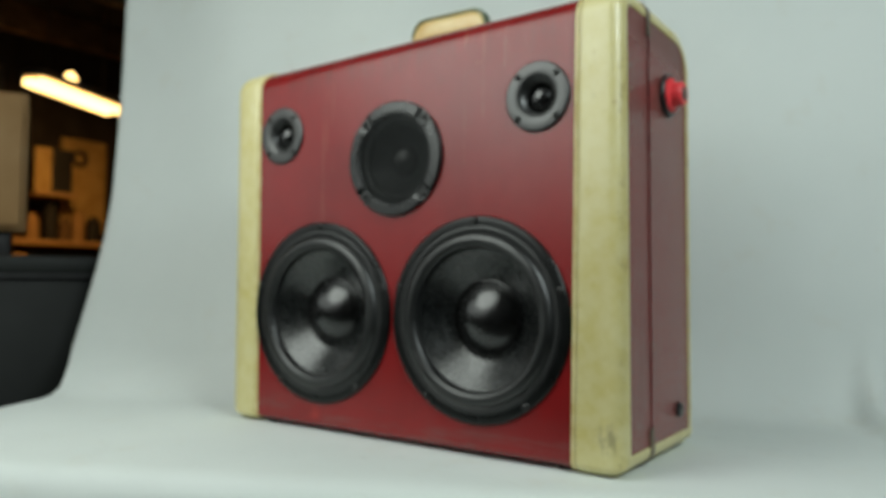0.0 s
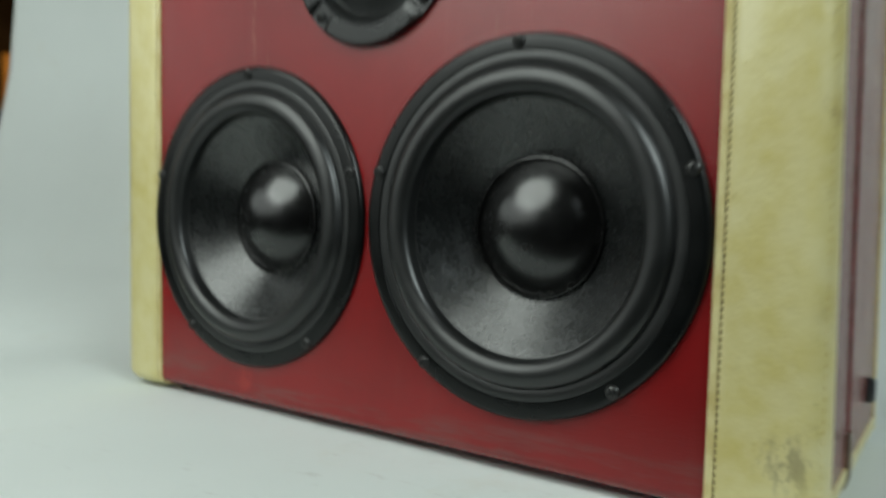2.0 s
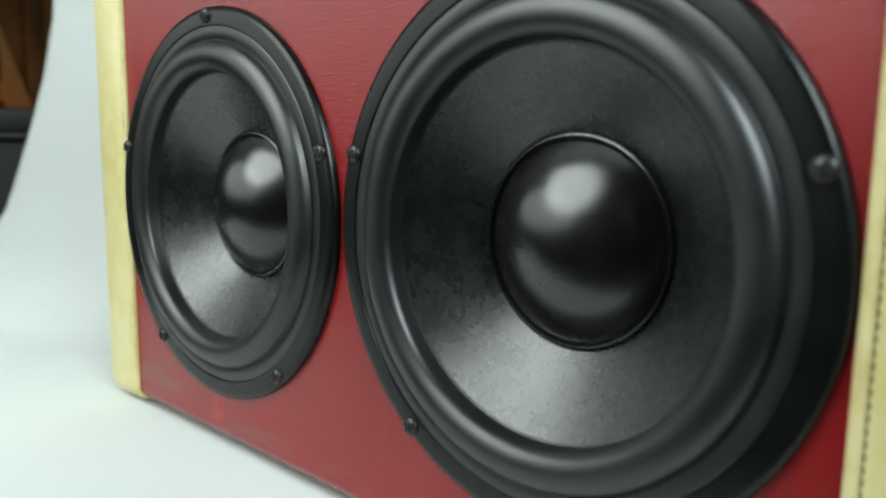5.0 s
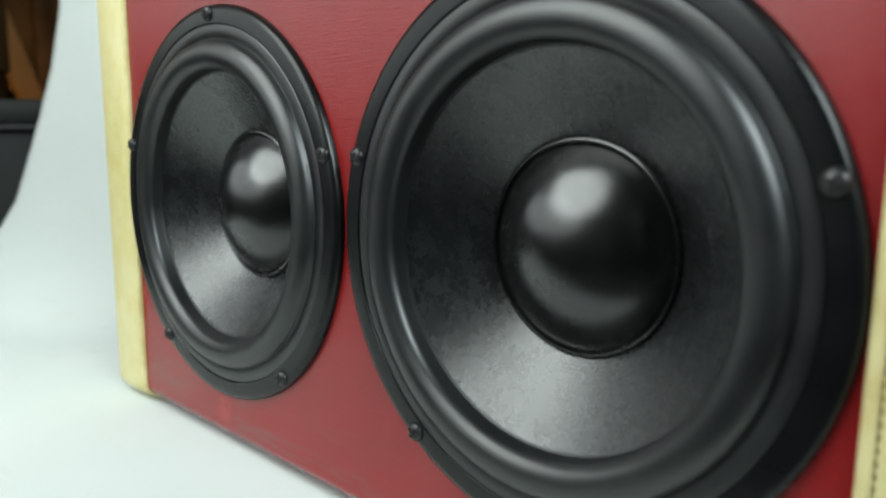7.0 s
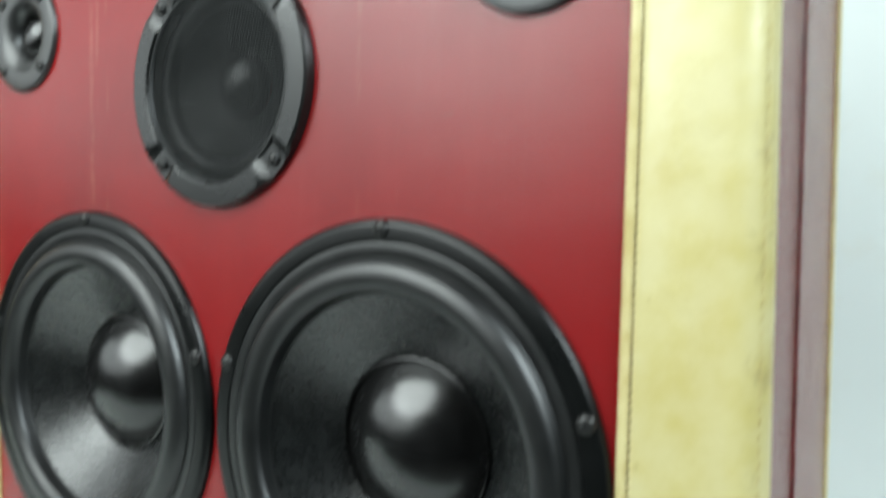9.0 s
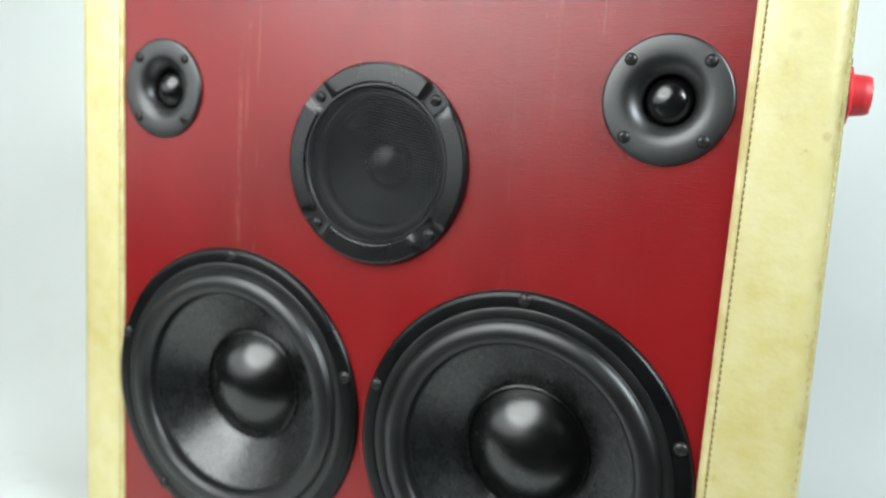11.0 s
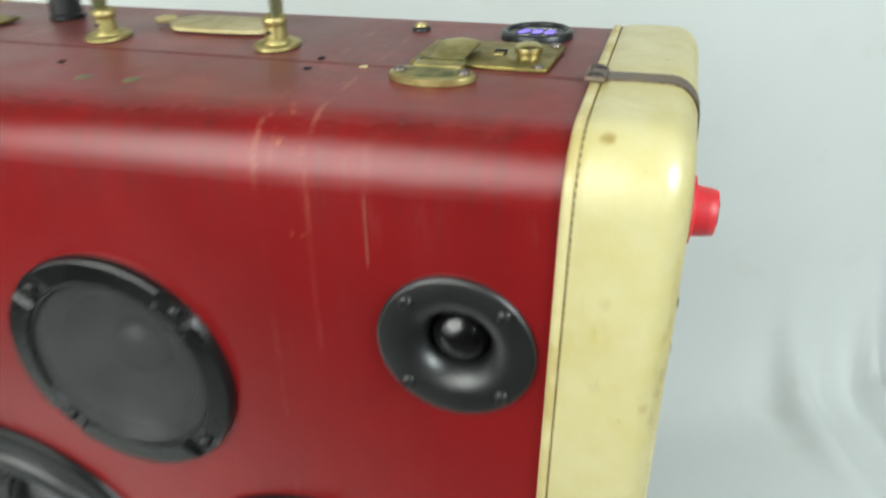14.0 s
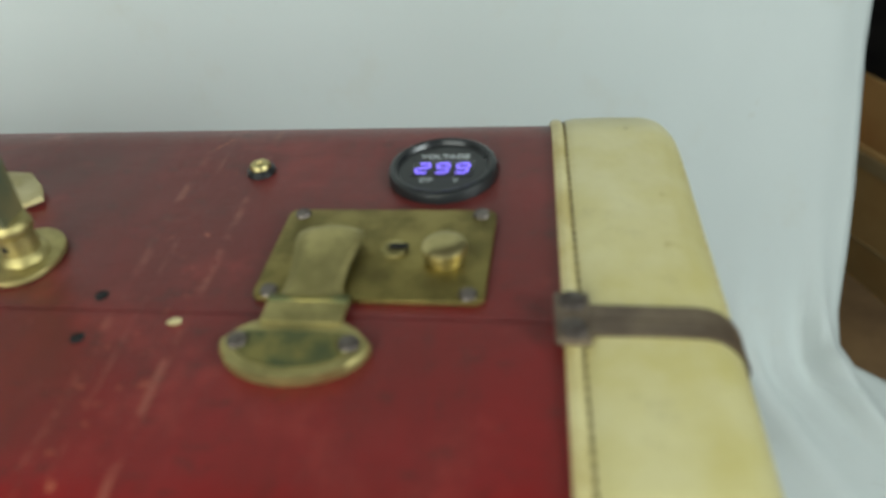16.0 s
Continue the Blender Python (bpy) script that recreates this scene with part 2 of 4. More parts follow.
def cone_paper():
    """Dark cone with fine concentric ribs, seen as gloss streaks."""
    m, nt, bsdf = graph("pressed_cone")
    tc = node(nt, "ShaderNodeTexCoord")
    length = node(nt, "ShaderNodeVectorMath", operation="LENGTH")
    nt.links.new(tc.outputs["Object"], length.inputs[0])
    bsdf.inputs["Coat Weight"].default_value = 0.32
    bsdf.inputs["Coat Roughness"].default_value = 0.30
    rings = math_op(nt, "SINE", math_op(nt, "MULTIPLY", length.outputs["Value"], 6900.0))
    blotch = noise_tex(nt, 90, 4, 0.6)
    nt.links.new(mix(nt, blotch, (0.004, 0.0045, 0.0045), (0.008, 0.009, 0.009)), bsdf.inputs["Base Color"])
    speckle = ramp(nt, noise_tex(nt, 330, 4, 0.7), 0.35, 0.65, -0.025, 0.035)
    nt.links.new(math_op(nt, "ADD", speckle, ramp(nt, blotch, 0.3, 0.7, 0.23, 0.29)), bsdf.inputs["Roughness"])
    bsdf.inputs["Specular IOR Level"].default_value = 0.78
    height = math_op(nt, "ADD", math_op(nt, "MULTIPLY", rings, math_op(nt, "MULTIPLY", ramp(nt, noise_tex(nt, 60, 3), 0.35, 0.65, 0.2, 1.0), 0.40)), math_op(nt, "MULTIPLY", noise_tex(nt, 420, 6, 0.75), 1.8))
    bump(nt, bsdf, height, 0.30, 0.0003)
    return m


def sheet_cloth():
    m, nt, bsdf = graph("white_backdrop_cloth")
    tc = node(nt, "ShaderNodeTexCoord")
    sep = node(nt, "ShaderNodeSeparateXYZ")
    nt.links.new(tc.outputs["Object"], sep.inputs[0])
    base = mix(nt, ramp(nt, noise_tex(nt, 3, 4), 0.3, 0.7), (0.665, 0.705, 0.685), (0.62, 0.66, 0.64))
    dirt = ramp(nt, noise_tex(nt, 38, 3, 0.5), 0.72, 0.79, 0, 0.16)
    base = mix(nt, dirt, base, (0.5, 0.45, 0.33))
    smudge = ramp(nt, noise_tex(nt, 13, 5, 0.65), 0.55, 0.74, 0, 0.27)
    base = mix(nt, smudge, base, (0.58, 0.56, 0.48))
    marks = math_op(nt, "MULTIPLY", ramp(nt, noise_tex(nt, 55, 6, 0.75, (0.35, 1, 1)), 0.58, 0.72, 0, 0.45), math_op(nt, "MULTIPLY", ramp(nt, noise_tex(nt, 6, 3), 0.42, 0.58), ramp(nt, sep.outputs[2], 0.004, 0.03, 1.0, 0.0)))
    base = mix(nt, marks, base, (0.42, 0.41, 0.38))
    nt.links.new(base, bsdf.inputs["Base Color"])
    bsdf.inputs["Roughness"].default_value = 0.75
    bsdf.inputs["Specular IOR Level"].default_value = 0.25
    bump(nt, bsdf, math_op(nt, "ADD", noise_tex(nt, 900, 2), math_op(nt, "MULTIPLY", noise_tex(nt, 9, 4), 5.0)), 0.12, 0.001)
    return m


def glow(name, colour, strength):
    m, nt, bsdf = graph(name)
    bsdf.inputs["Base Color"].default_value = (*colour, 1)
    bsdf.inputs["Emission Color"].default_value = (*colour, 1)
    bsdf.inputs["Emission Strength"].default_value = strength
    return m


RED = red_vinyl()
# the end panels' red, mixed towards grey-brown
END_RED = red_vinyl("greyed_red_leatherette", 0.55)
CREAM = cream_hide()
CONE = cone_paper()
SHEET = sheet_cloth()
FRAME_BLACK = surface("black_pressed_frame", (0.003, 0.0035, 0.0035), (0.005, 0.0055, 0.0055), 0.30, grain=900, bumps=0.06, rough_var=0.03, spec=0.32)
RUBBER = surface("black_rubber_roll", (0.003, 0.0035, 0.0035), (0.0055, 0.006, 0.006), 0.39, scale=40, grain=700, bumps=0.05, rough_var=0.03, spec=0.78)
CAP = surface("glossy_dust_cap", (0.003, 0.003, 0.003), (0.005, 0.005, 0.005), 0.25, scale=60, grain=800, bumps=0.06, rough_var=0.03, coat=0.2, spec=0.80)
HORN = surface("satin_black_faceplate", (0.006, 0.0065, 0.0065), (0.009, 0.0095, 0.0095), 0.40, grain=1200, bumps=0.1, rough_var=0.03, coat=0.4, spec=0.8)
DOME = surface("shiny_black_dome", (0.004, 0.004, 0.004), (0.007, 0.007, 0.007), 0.22, bumps=0, rough_var=0.02, spec=0.8)
RING = surface("satin_black_ring", (0.005, 0.0055, 0.0055), (0.008, 0.0085, 0.0085), 0.28, grain=900, bumps=0.06, rough_var=0.03, spec=0.55)
PAPER = surface("matte_black_paper", (0.006, 0.0065, 0.0065), (0.010, 0.0105, 0.0105), 0.5, bumps=0.1, rough_var=0.04, spec=0.4)
MESH_GREY = surface("dark_grille_wire", (0.019, 0.020, 0.020), (0.025, 0.026, 0.026), 0.45, bumps=0, spec=0.35)
SCREW_BLACK = surface("black_oxide_screw", (0.03, 0.03, 0.03), (0.06, 0.06, 0.058), 0.38, metal=0.7, bumps=0)
SLOT = surface("deep_black", (0.003, 0.003, 0.003), (0.006, 0.006, 0.006), 0.8, bumps=0)
BRASS = surface("tarnished_brass", (0.50, 0.42, 0.18), (0.30, 0.26, 0.11), 0.55, metal=0.95, scale=70, grain=500, bumps=0.2, rough_var=0.12)
BRIGHT_BRASS = surface("worn_bright_brass", (0.58, 0.49, 0.23), (0.40, 0.335, 0.15), 0.44, metal=1.0, scale=90, bumps=0.1, rough_var=0.08)
PATINA = surface("green_patinated_brass", (0.085, 0.13, 0.085), (0.26, 0.22, 0.10), 0.5, metal=0.5, scale=34, bumps=0.25)
PLATE = surface("brown_tarnished_brass", (0.36, 0.285, 0.095), (0.19, 0.155, 0.055), 0.52, metal=1.0, scale=60, grain=500, bumps=0.2)
DISH = surface("olive_tarnished_brass", (0.30, 0.25, 0.08), (0.12, 0.14, 0.065), 0.5, metal=0.85, scale=90, bumps=0.2)
BRONZE = surface("brown_painted_metal", (0.12, 0.085, 0.06), (0.20, 0.15, 0.10), 0.42, metal=0.35, scale=80, bumps=0.3)
RIVET = surface("dull_steel_rivet", (0.20, 0.17, 0.15), (0.10, 0.08, 0.07), 0.42, metal=0.8, scale=200, bumps=0.2)
THREAD = surface("brown_thread", (0.26, 0.195, 0.085), (0.15, 0.11, 0.05), 0.8, scale=300, bumps=0)
WELT = surface("aged_cream_welt", (0.66, 0.58, 0.30), (0.52, 0.42, 0.17), 0.42, scale=60, grain=300)
GRIP = surface("amber_plastic_grip", (0.66, 0.50, 0.225), (0.58, 0.385, 0.13), 0.27, scale=26, bumps=0.05, rough_var=0.05, coat=0.4)
PATCH = surface("torn_cream_leather", (0.62, 0.54, 0.29), (0.48, 0.40, 0.18), 0.6, scale=80, grain=300, bumps=0.3)
REDPLASTIC = surface("bright_red_plastic", (0.90, 0.065, 0.075), (0.85, 0.055, 0.065), 0.42, bumps=0.05, rough_var=0.04)
BLACKPLASTIC = surface("black_plastic", (0.012, 0.013, 0.014), (0.018, 0.02, 0.021), 0.32, bumps=0.04, rough_var=0.06)
PRINT = surface("white_print", (0.55, 0.58, 0.58), (0.42, 0.45, 0.45), 0.6, bumps=0)
SEGMENT = glow("violet_led_segment", (0.24, 0.17, 1.0), 1.1)
UNLIT = surface("smoked_display_window", (0.02, 0.02, 0.022), (0.026, 0.026, 0.028), 0.25, bumps=0)
RAIL_RED = surface("red_edge_piping", (0.17, 0.018, 0.018), (0.10, 0.013, 0.013), 0.6, scale=60)
TAPE = surface("pale_packing_tape", (0.50, 0.37, 0.19), (0.44, 0.31, 0.15), 0.5, scale=20)
CARD = surface("brown_cardboard", (0.66, 0.41, 0.16), (0.58, 0.34, 0.125), 0.85, scale=12, grain=250, bumps=0.1, rough_var=0.05, spec=0.2)
WOOD = surface("brown_boards", (0.20, 0.115, 0.05), (0.11, 0.06, 0.025), 0.7, scale=9, grain=60, bumps=0.2)
PEG = surface("yellowed_pegboard", (0.52, 0.34, 0.12), (0.40, 0.25, 0.08), 0.7, scale=8, grain=120)
PLY = surface("pale_plywood", (0.50, 0.31, 0.13), (0.40, 0.24, 0.095), 0.65, scale=6, grain=80)
TOLEX_GREY = surface("grey_green_tolex", (0.012, 0.014, 0.013), (0.010, 0.0115, 0.011), 0.6, scale=6, grain=300, bumps=0.05, rough_var=0.03, spec=0.3)
OAK = surface("dull_brown_veneer", (0.42, 0.25, 0.10), (0.34, 0.195, 0.075), 0.6, scale=6, grain=80)
CASE_BLACK = surface("black_tolex", (0.012, 0.012, 0.013), (0.018, 0.018, 0.019), 0.6, scale=30, grain=300)
DARKWALL = surface("dark_basement_wall", (0.045, 0.035, 0.028), (0.03, 0.024, 0.02), 0.9, scale=5, grain=60)
FLOORMAT = surface("grey_concrete", (0.14, 0.13, 0.12), (0.10, 0.095, 0.09), 0.85, scale=5, grain=90)
LAMPWHITE = surface("white_enamel", (0.7, 0.66, 0.58), (0.6, 0.56, 0.5), 0.4, bumps=0)
TUBE = glow("warm_fluorescent_tube", (1.0, 0.62, 0.22), 6.5)


# ---------------------------------------------------------------- mesh helpers
def part(name, bm, material, parent=None, label="", smooth=True, sharp=35.0):
    me = bpy.data.meshes.new(name)
    bmesh.ops.recalc_face_normals(bm, faces=bm.faces)
    bm.to_mesh(me)
    bm.free()
    for mat_ in material if isinstance(material, (list, tuple)) else [material]:
        me.materials.append(mat_)
    if smooth:
        me.shade_smooth()
        me.set_sharp_from_angle(angle=radians(sharp))
    ob = new(name, me)
    if parent:
        ob.parent = parent
    return tagged(ob, label)


def thing(name, label, category, group="", kind="", at=(0, 0, 0)):
    ob = new(name)
    ob.empty_display_size = 0.05
    ob.location = at
    return tagged(ob, label, category, group, kind)


def lathe(profile, segs=64, bm=None, material=0):
    """Turn (radius, depth) about the y axis; depth runs into the case."""
    bm = bm or bmesh.new()
    rings = []
    for r, d in profile:
        if r < 1e-6:
            rings.append([bm.verts.new((0, d, 0))])
        else:
            rings.append([bm.verts.new((r * math.cos(2 * math.pi * k / segs), d, r * math.sin(2 * math.pi * k / segs))) for k in range(segs)])
    for a, b in zip(rings, rings[1:]):
        for k in range(segs):
            j = (k + 1) % segs
            if len(a) == 1:
                f = bm.faces.new((a[0], b[j], b[k]))
            elif len(b) == 1:
                f = bm.faces.new((a[k], a[j], b[0]))
            else:
                f = bm.faces.new((a[k], a[j], b[j], b[k]))
            f.material_index = material
    return bm


def arc(cx, cy, r, a0, a1, n):
    return [(cx + r * math.cos(radians(a0 + (a1 - a0) * k / n)), cy + r * math.sin(radians(a0 + (a1 - a0) * k / n))) for k in range(n + 1)]


def block(size, centre=(0, 0, 0), bevel=0.0, bm=None, segs=2, turn=None):
    b2 = bmesh.new()
    bmesh.ops.create_cube(b2, size=1.0)
    bmesh.ops.scale(b2, vec=size, verts=b2.verts)
    if bevel:
        bmesh.ops.bevel(b2, geom=b2.edges[:], offset=bevel, segments=segs, affect="EDGES", profile=0.5)
    if turn is not None:
        bmesh.ops.transform(b2, matrix=turn, verts=b2.verts)
    bmesh.ops.translate(b2, vec=centre, verts=b2.verts)
    if bm is None:
        return b2
    me = bpy.data.meshes.new("tmp")
    b2.to_mesh(me)
    b2.free()
    bm.from_mesh(me)
    bpy.data.meshes.remove(me)
    return bm


def move(bm, m):
    bmesh.ops.transform(bm, matrix=m, verts=bm.verts)
    return bm


def prism(outline, z0, z1, bevel=0.0, segs=2):
    """A flat plate with the given (x, y) outline."""
    bm = bmesh.new()
    low = [bm.verts.new((x, y, z0)) for x, y in outline]
    top = [bm.verts.new((x, y, z1)) for x, y in outline]
    n = len(outline)
    bm.faces.new(low[::-1])
    cap = bm.faces.new(top)
    for k in range(n):
        bm.faces.new((low[k], low[(k + 1) % n], top[(k + 1) % n], top[k]))
    if bevel:
        bmesh.ops.bevel(bm, geom=list(cap.edges), offset=bevel, segments=segs, affect="EDGES", profile=0.5)
    return bm


UP = pose(0, 0, 0, -90)          # a lathe's outer face turned to look up
TO_RIGHT = pose(0, 0, 0, 0, 0, 90)     # a lathe's outer face turned to look along +x

# ---------------------------------------------------------------- backdrop sheet and table
A = radians(25)
ORIGIN = Vector((-0.652, -0.026, 0))
U, B = Vector((math.cos(A), math.sin(A), 0)), Vector((-math.sin(A), math.cos(A), 0))
LONG = 1.44


def local(u, b, z=0.0):
    return ORIGIN + U * u + B * b + Vector((0, 0, z))


def backdrop():
    """One cloth: it hangs over the table's front, lies on the table and sweeps up behind."""
    prof = [(-0.452, -0.62), (-0.450, -0.40), (-0.447, -0.15), (-0.443, -0.04), (-0.438, -0.018), (-0.430, -0.006), (-0.418, -0.001)]
    prof += [(-0.40 + 0.012 * k, 0.0) for k in range(29)]
    prof += [(-0.040, 0.0015), (-0.016, 0.010), (0.006, 0.032), (0.022, 0.060), (0.036, 0.088), (0.056, 0.130), (0.084, 0.192), (0.112, 0.262), (0.132, 0.34)]
    prof += [(0.142, 0.43), (0.151, 0.53), (0.156, 0.63), (0.160, 0.75), (0.163, 0.90), (0.165, 1.1), (0.166, 1.35)]
    nu = 170
    bm = bmesh.new()
    rows = []
    for b, z in prof:
        row = []
        for k in range(nu + 1):
            reach = 1.300 + 0.105 * (1 - math.exp(-max(0.0, z) / 0.17)) + 0.6 * min(0.15, max(0.0, -0.03 - b))
            climb = max(0.0, min(1.0, (z + 0.004) / 0.085))
            climb = climb * climb * (3 - 2 * climb)
            start = 0.027 - 0.118 * climb
            u = start + (reach - start) * k / nu
            edge = reach - u
            up = max(0.0, min(1.0, z / 0.25))
            # gathers at the foot of the free end
            fold = 0.0
            for u0, b0, bend, w, h in ((1.192, -0.03, 3.2, 0.017, 0.023), (1.232, -0.05, 2.6, 0.012, 0.012), (1.270, -0.08, 2.0, 0.013, 0.029)):
                c = u0 + bend * max(0.0, b - b0) ** 2
                fold += h * math.exp(-((u - c) / w) ** 2)
            near = math.exp(-((b + 0.01) / 0.11) ** 2) * max(0.0, 1 - max(0.0, z) / 0.13) ** 1.5
            db, dz = -fold * near * 0.8, fold * near
            # hanging waves on the wall
            wave = 0.006 * math.sin(9 * u + 1.0) + 0.004 * math.sin(21 * u + 3 * z) * up
            db += wave * up + climb * (0.11 * max(0.0, 1 - u / 1.25) + 0.035 * max(0.0, 1 - u / 0.5))
            if z > 0.0:
                db += 0.012 * math.exp(-(edge / 0.035) ** 2) * up
            if z < -0.03:
                db += 0.006 * math.sin(17 * u) * min(1.0, -z * 4)
            dz += 0.0012 * noise.noise((u * 9, b * 9, 0.0)) if 0 <= z < 0.002 and b > -0.39 else 0.0
            row.append(bm.verts.new(local(u, b + db, z + min(dz, 0.03))))
        rows.append(row)
    for r0, r1 in zip(rows, rows[1:]):
        for k in range(nu):
            bm.faces.new((r0[k], r0[k + 1], r1[k + 1], r1[k]))
    ob = part("backdrop", bm, SHEET, None, "white cloth backdrop sweeping up from the table, creased at its end", sharp=80)
    so = ob.modifiers.new("thickness", "SOLIDIFY")
    so.thickness, so.offset = 0.0015, -1.0
    return tagged(ob, category="backdrop", kind="structure")


backdrop()


def table():
    t = thing("table", "plain wooden work table under a white cloth", "table", at=local(LONG / 2, -0.16, -0.75))
    t.rotation_euler = (0, 0, A)
    part("tabletop", block((LONG - 0.06, 0.50, 0.04), (0, 0, 0.726), 0.004), WOOD, t)
    for sx in (-1, 1):
        for sy in (-1, 1):
            part("leg", block((0.06, 0.06, 0.706), (sx * (LONG / 2 - 0.1), sy * 0.19, 0.353), 0.004), WOOD, t)


table()

# ---------------------------------------------------------------- the speaker suitcase
X_LEFT, X_RIGHT = -0.2635, 0.2778          # outer ends
IN_LEFT, IN_RIGHT = -0.2130, 0.2264        # where the cream strips begin
DEEP, SEAM, FOOT, ROUND, LOW, REAR = 0.214, 0.0775, 0.0066, 0.027, 0.008, 0.042


def top_z(x):
    return 0.4609 + 0.032 * x


def lean(x, y, z):
    """The old case is out of true: its ends spread a little towards the top and draw in towards the back."""
    w = max(0.0, min(1.0, (abs(x) - 0.12) / 0.09))
    o = max(0.0, min(1.0, (abs(x) - 0.23) / 0.045))
    x *= 1 + w * ((0.030 - 0.055 * o) * (z - 0.25) - 0.01 * y)
    if x > 0:
        tuck = max(0.0, min(1.0, (z - 0.40) / 0.06))
        x -= 0.0026 * o * tuck * tuck * (3 - 2 * tuck)
    r = 0.032 if x < 0 else 0.014
    if z < r:
        x -= math.copysign(o * (r - math.sqrt(max(0.0, r * r - (r - z) ** 2))), x)
    return x


def sag(y):
    """The rear half's top falls away a little towards the back."""
    return 0.022 * max(0.0, y - SEAM)


def shear(x, y):
    """The rear half has slid a little: it sits further back towards the left end."""
    return 0.058 * (0.2 - x) * max(0.0, min(1.0, y / SEAM))


def skew(bm):
    for v in bm.verts:
        v.co.y += shear(v.co.x, v.co.y)
        v.co.x = lean(*v.co)
        v.co.z -= sag(v.co.y) * max(0.0, v.co.z / 0.46)
    return bm


def half_path(x, front, off=0.0, n=8):
    """The outline of one half of the case at x, from the seam above round to the seam below: points (y, z) moved outward by off."""
    h = top_z(x)
    gap = 0.0003
    out = []
    if front:
        out += [(SEAM - gap, h, 0, 1)]
        out += [(ROUND + ROUND * math.cos(a), h - ROUND + ROUND * math.sin(a), math.cos(a), math.sin(a)) for a in [radians(90 + 90 * k / n) for k in range(n + 1)]]
        out += [(LOW + LOW * math.cos(a), FOOT + LOW + LOW * math.sin(a), math.cos(a), math.sin(a)) for a in [radians(180 + 90 * k / n) for k in range(n + 1)]]
        out += [(SEAM - gap, FOOT, 0, -1)]
    else:
        out += [(SEAM + gap, h, 0, 1)]
        out += [(DEEP - REAR + REAR * math.cos(a), h - REAR + REAR * math.sin(a), math.cos(a), math.sin(a)) for a in [radians(90 - 90 * k / n) for k in range(n + 1)]]
        out += [(DEEP - LOW + LOW * math.cos(a), FOOT + LOW + LOW * math.sin(a), math.cos(a), math.sin(a)) for a in [radians(-90 * k / n) for k in range(n + 1)]]
        out += [(SEAM + gap, FOOT, 0, -1)]
    return [(y + ny * off, z + nz * off) for y, z, ny, nz in out]


def sweep(section, front, bm=None, n=8, closed=False):
    """Sweep a section of (x, off) along one half's outline."""
    bm = bm or bmesh.new()
    cols = [[bm.verts.new((x, y, z)) for y, z in half_path(x, front, off, n)] for x, off in section]
    pairs = list(zip(cols, cols[1:])) + ([(cols[-1], cols[0])] if closed else [])
    for a, b in pairs:
        for k in range(len(a) - 1):
            bm.faces.new((a[k], a[k + 1], b[k + 1], b[k]))
    return bm


case = thing("speaker_suitcase", "old red suitcase with cream trim turned into a loudspeaker", "suitcase speaker")

W_R, W_L, W_Z = 0.1160, -0.1058, 0.1443
MID = (0.0063, 0.3217)
TW_R, TW_L = (0.1866, 0.3701), (-0.1747, 0.3641)
HOLES = [(W_R, W_Z, 0.0985), (W_L, W_Z, 0.0985), (*MID, 0.054), (*TW_R, 0.026), (*TW_L, 0.026)]


def front_shell():
    bm = bmesh.new()
    n = 10
    steps = 12
    xs = [IN_LEFT + (IN_RIGHT - IN_LEFT) * k / steps for k in range(steps + 1)]
    paths = [half_path(x, True, 0.0, n) for x in xs]
    cut = n + 1                       # index of the last point of the upper bend
    upper = [[bm.verts.new((x, *p)) for p in path[: cut + 1]] for x, path in zip(xs, paths)]
    lower = [[bm.verts.new((x, *p)) for p in path[cut + 1:]] for x, path in zip(xs, paths)]
    for grid in (upper, lower):
        for a, b in zip(grid, grid[1:]):
            for k in range(len(a) - 1):
                bm.faces.new((a[k], a[k + 1], b[k + 1], b[k])).smooth = True
    rim = [c[-1] for c in upper] + [c[0] for c in reversed(lower)]
    edges = []
    for k in range(len(rim)):
        a, b = rim[k], rim[(k + 1) % len(rim)]
        edges.append(bm.edges.get((a, b)) or bm.edges.new((a, b)))
    lips = []
    for hx, hz, r in HOLES:
        ring = [bm.verts.new((hx + r * math.cos(2 * math.pi * k / 48), 0, hz + r * math.sin(2 * math.pi * k / 48))) for k in range(48)]
        edges += [bm.edges.new((ring[k], ring[(k + 1) % 48])) for k in range(48)]
        lips.append(ring)
    bmesh.ops.triangle_fill(bm, use_beauty=True, use_dissolve=False, edges=edges, normal=(0, -1, 0))
    for ring in lips:
        inner = [bm.verts.new((v.co.x, 0.010, v.co.z)) for v in ring]
        for k in range(48):
            bm.faces.new((ring[k], ring[(k + 1) % 48], inner[(k + 1) % 48], inner[k]))
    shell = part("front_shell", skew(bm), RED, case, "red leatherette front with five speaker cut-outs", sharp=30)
    for face in shell.data.polygons:         # the flat front stays flat up to the crease of the bend
        if abs(face.normal.y) > 0.999 and face.center.y < 0.002:
            face.use_smooth = False
    return shell


def back_shell():
    bm = sweep([(IN_LEFT + (IN_RIGHT - IN_LEFT) * k / 6, 0.0) for k in range(7)], False, n=10)
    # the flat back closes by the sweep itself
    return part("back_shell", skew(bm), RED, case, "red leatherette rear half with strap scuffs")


front_shell()
back_shell()


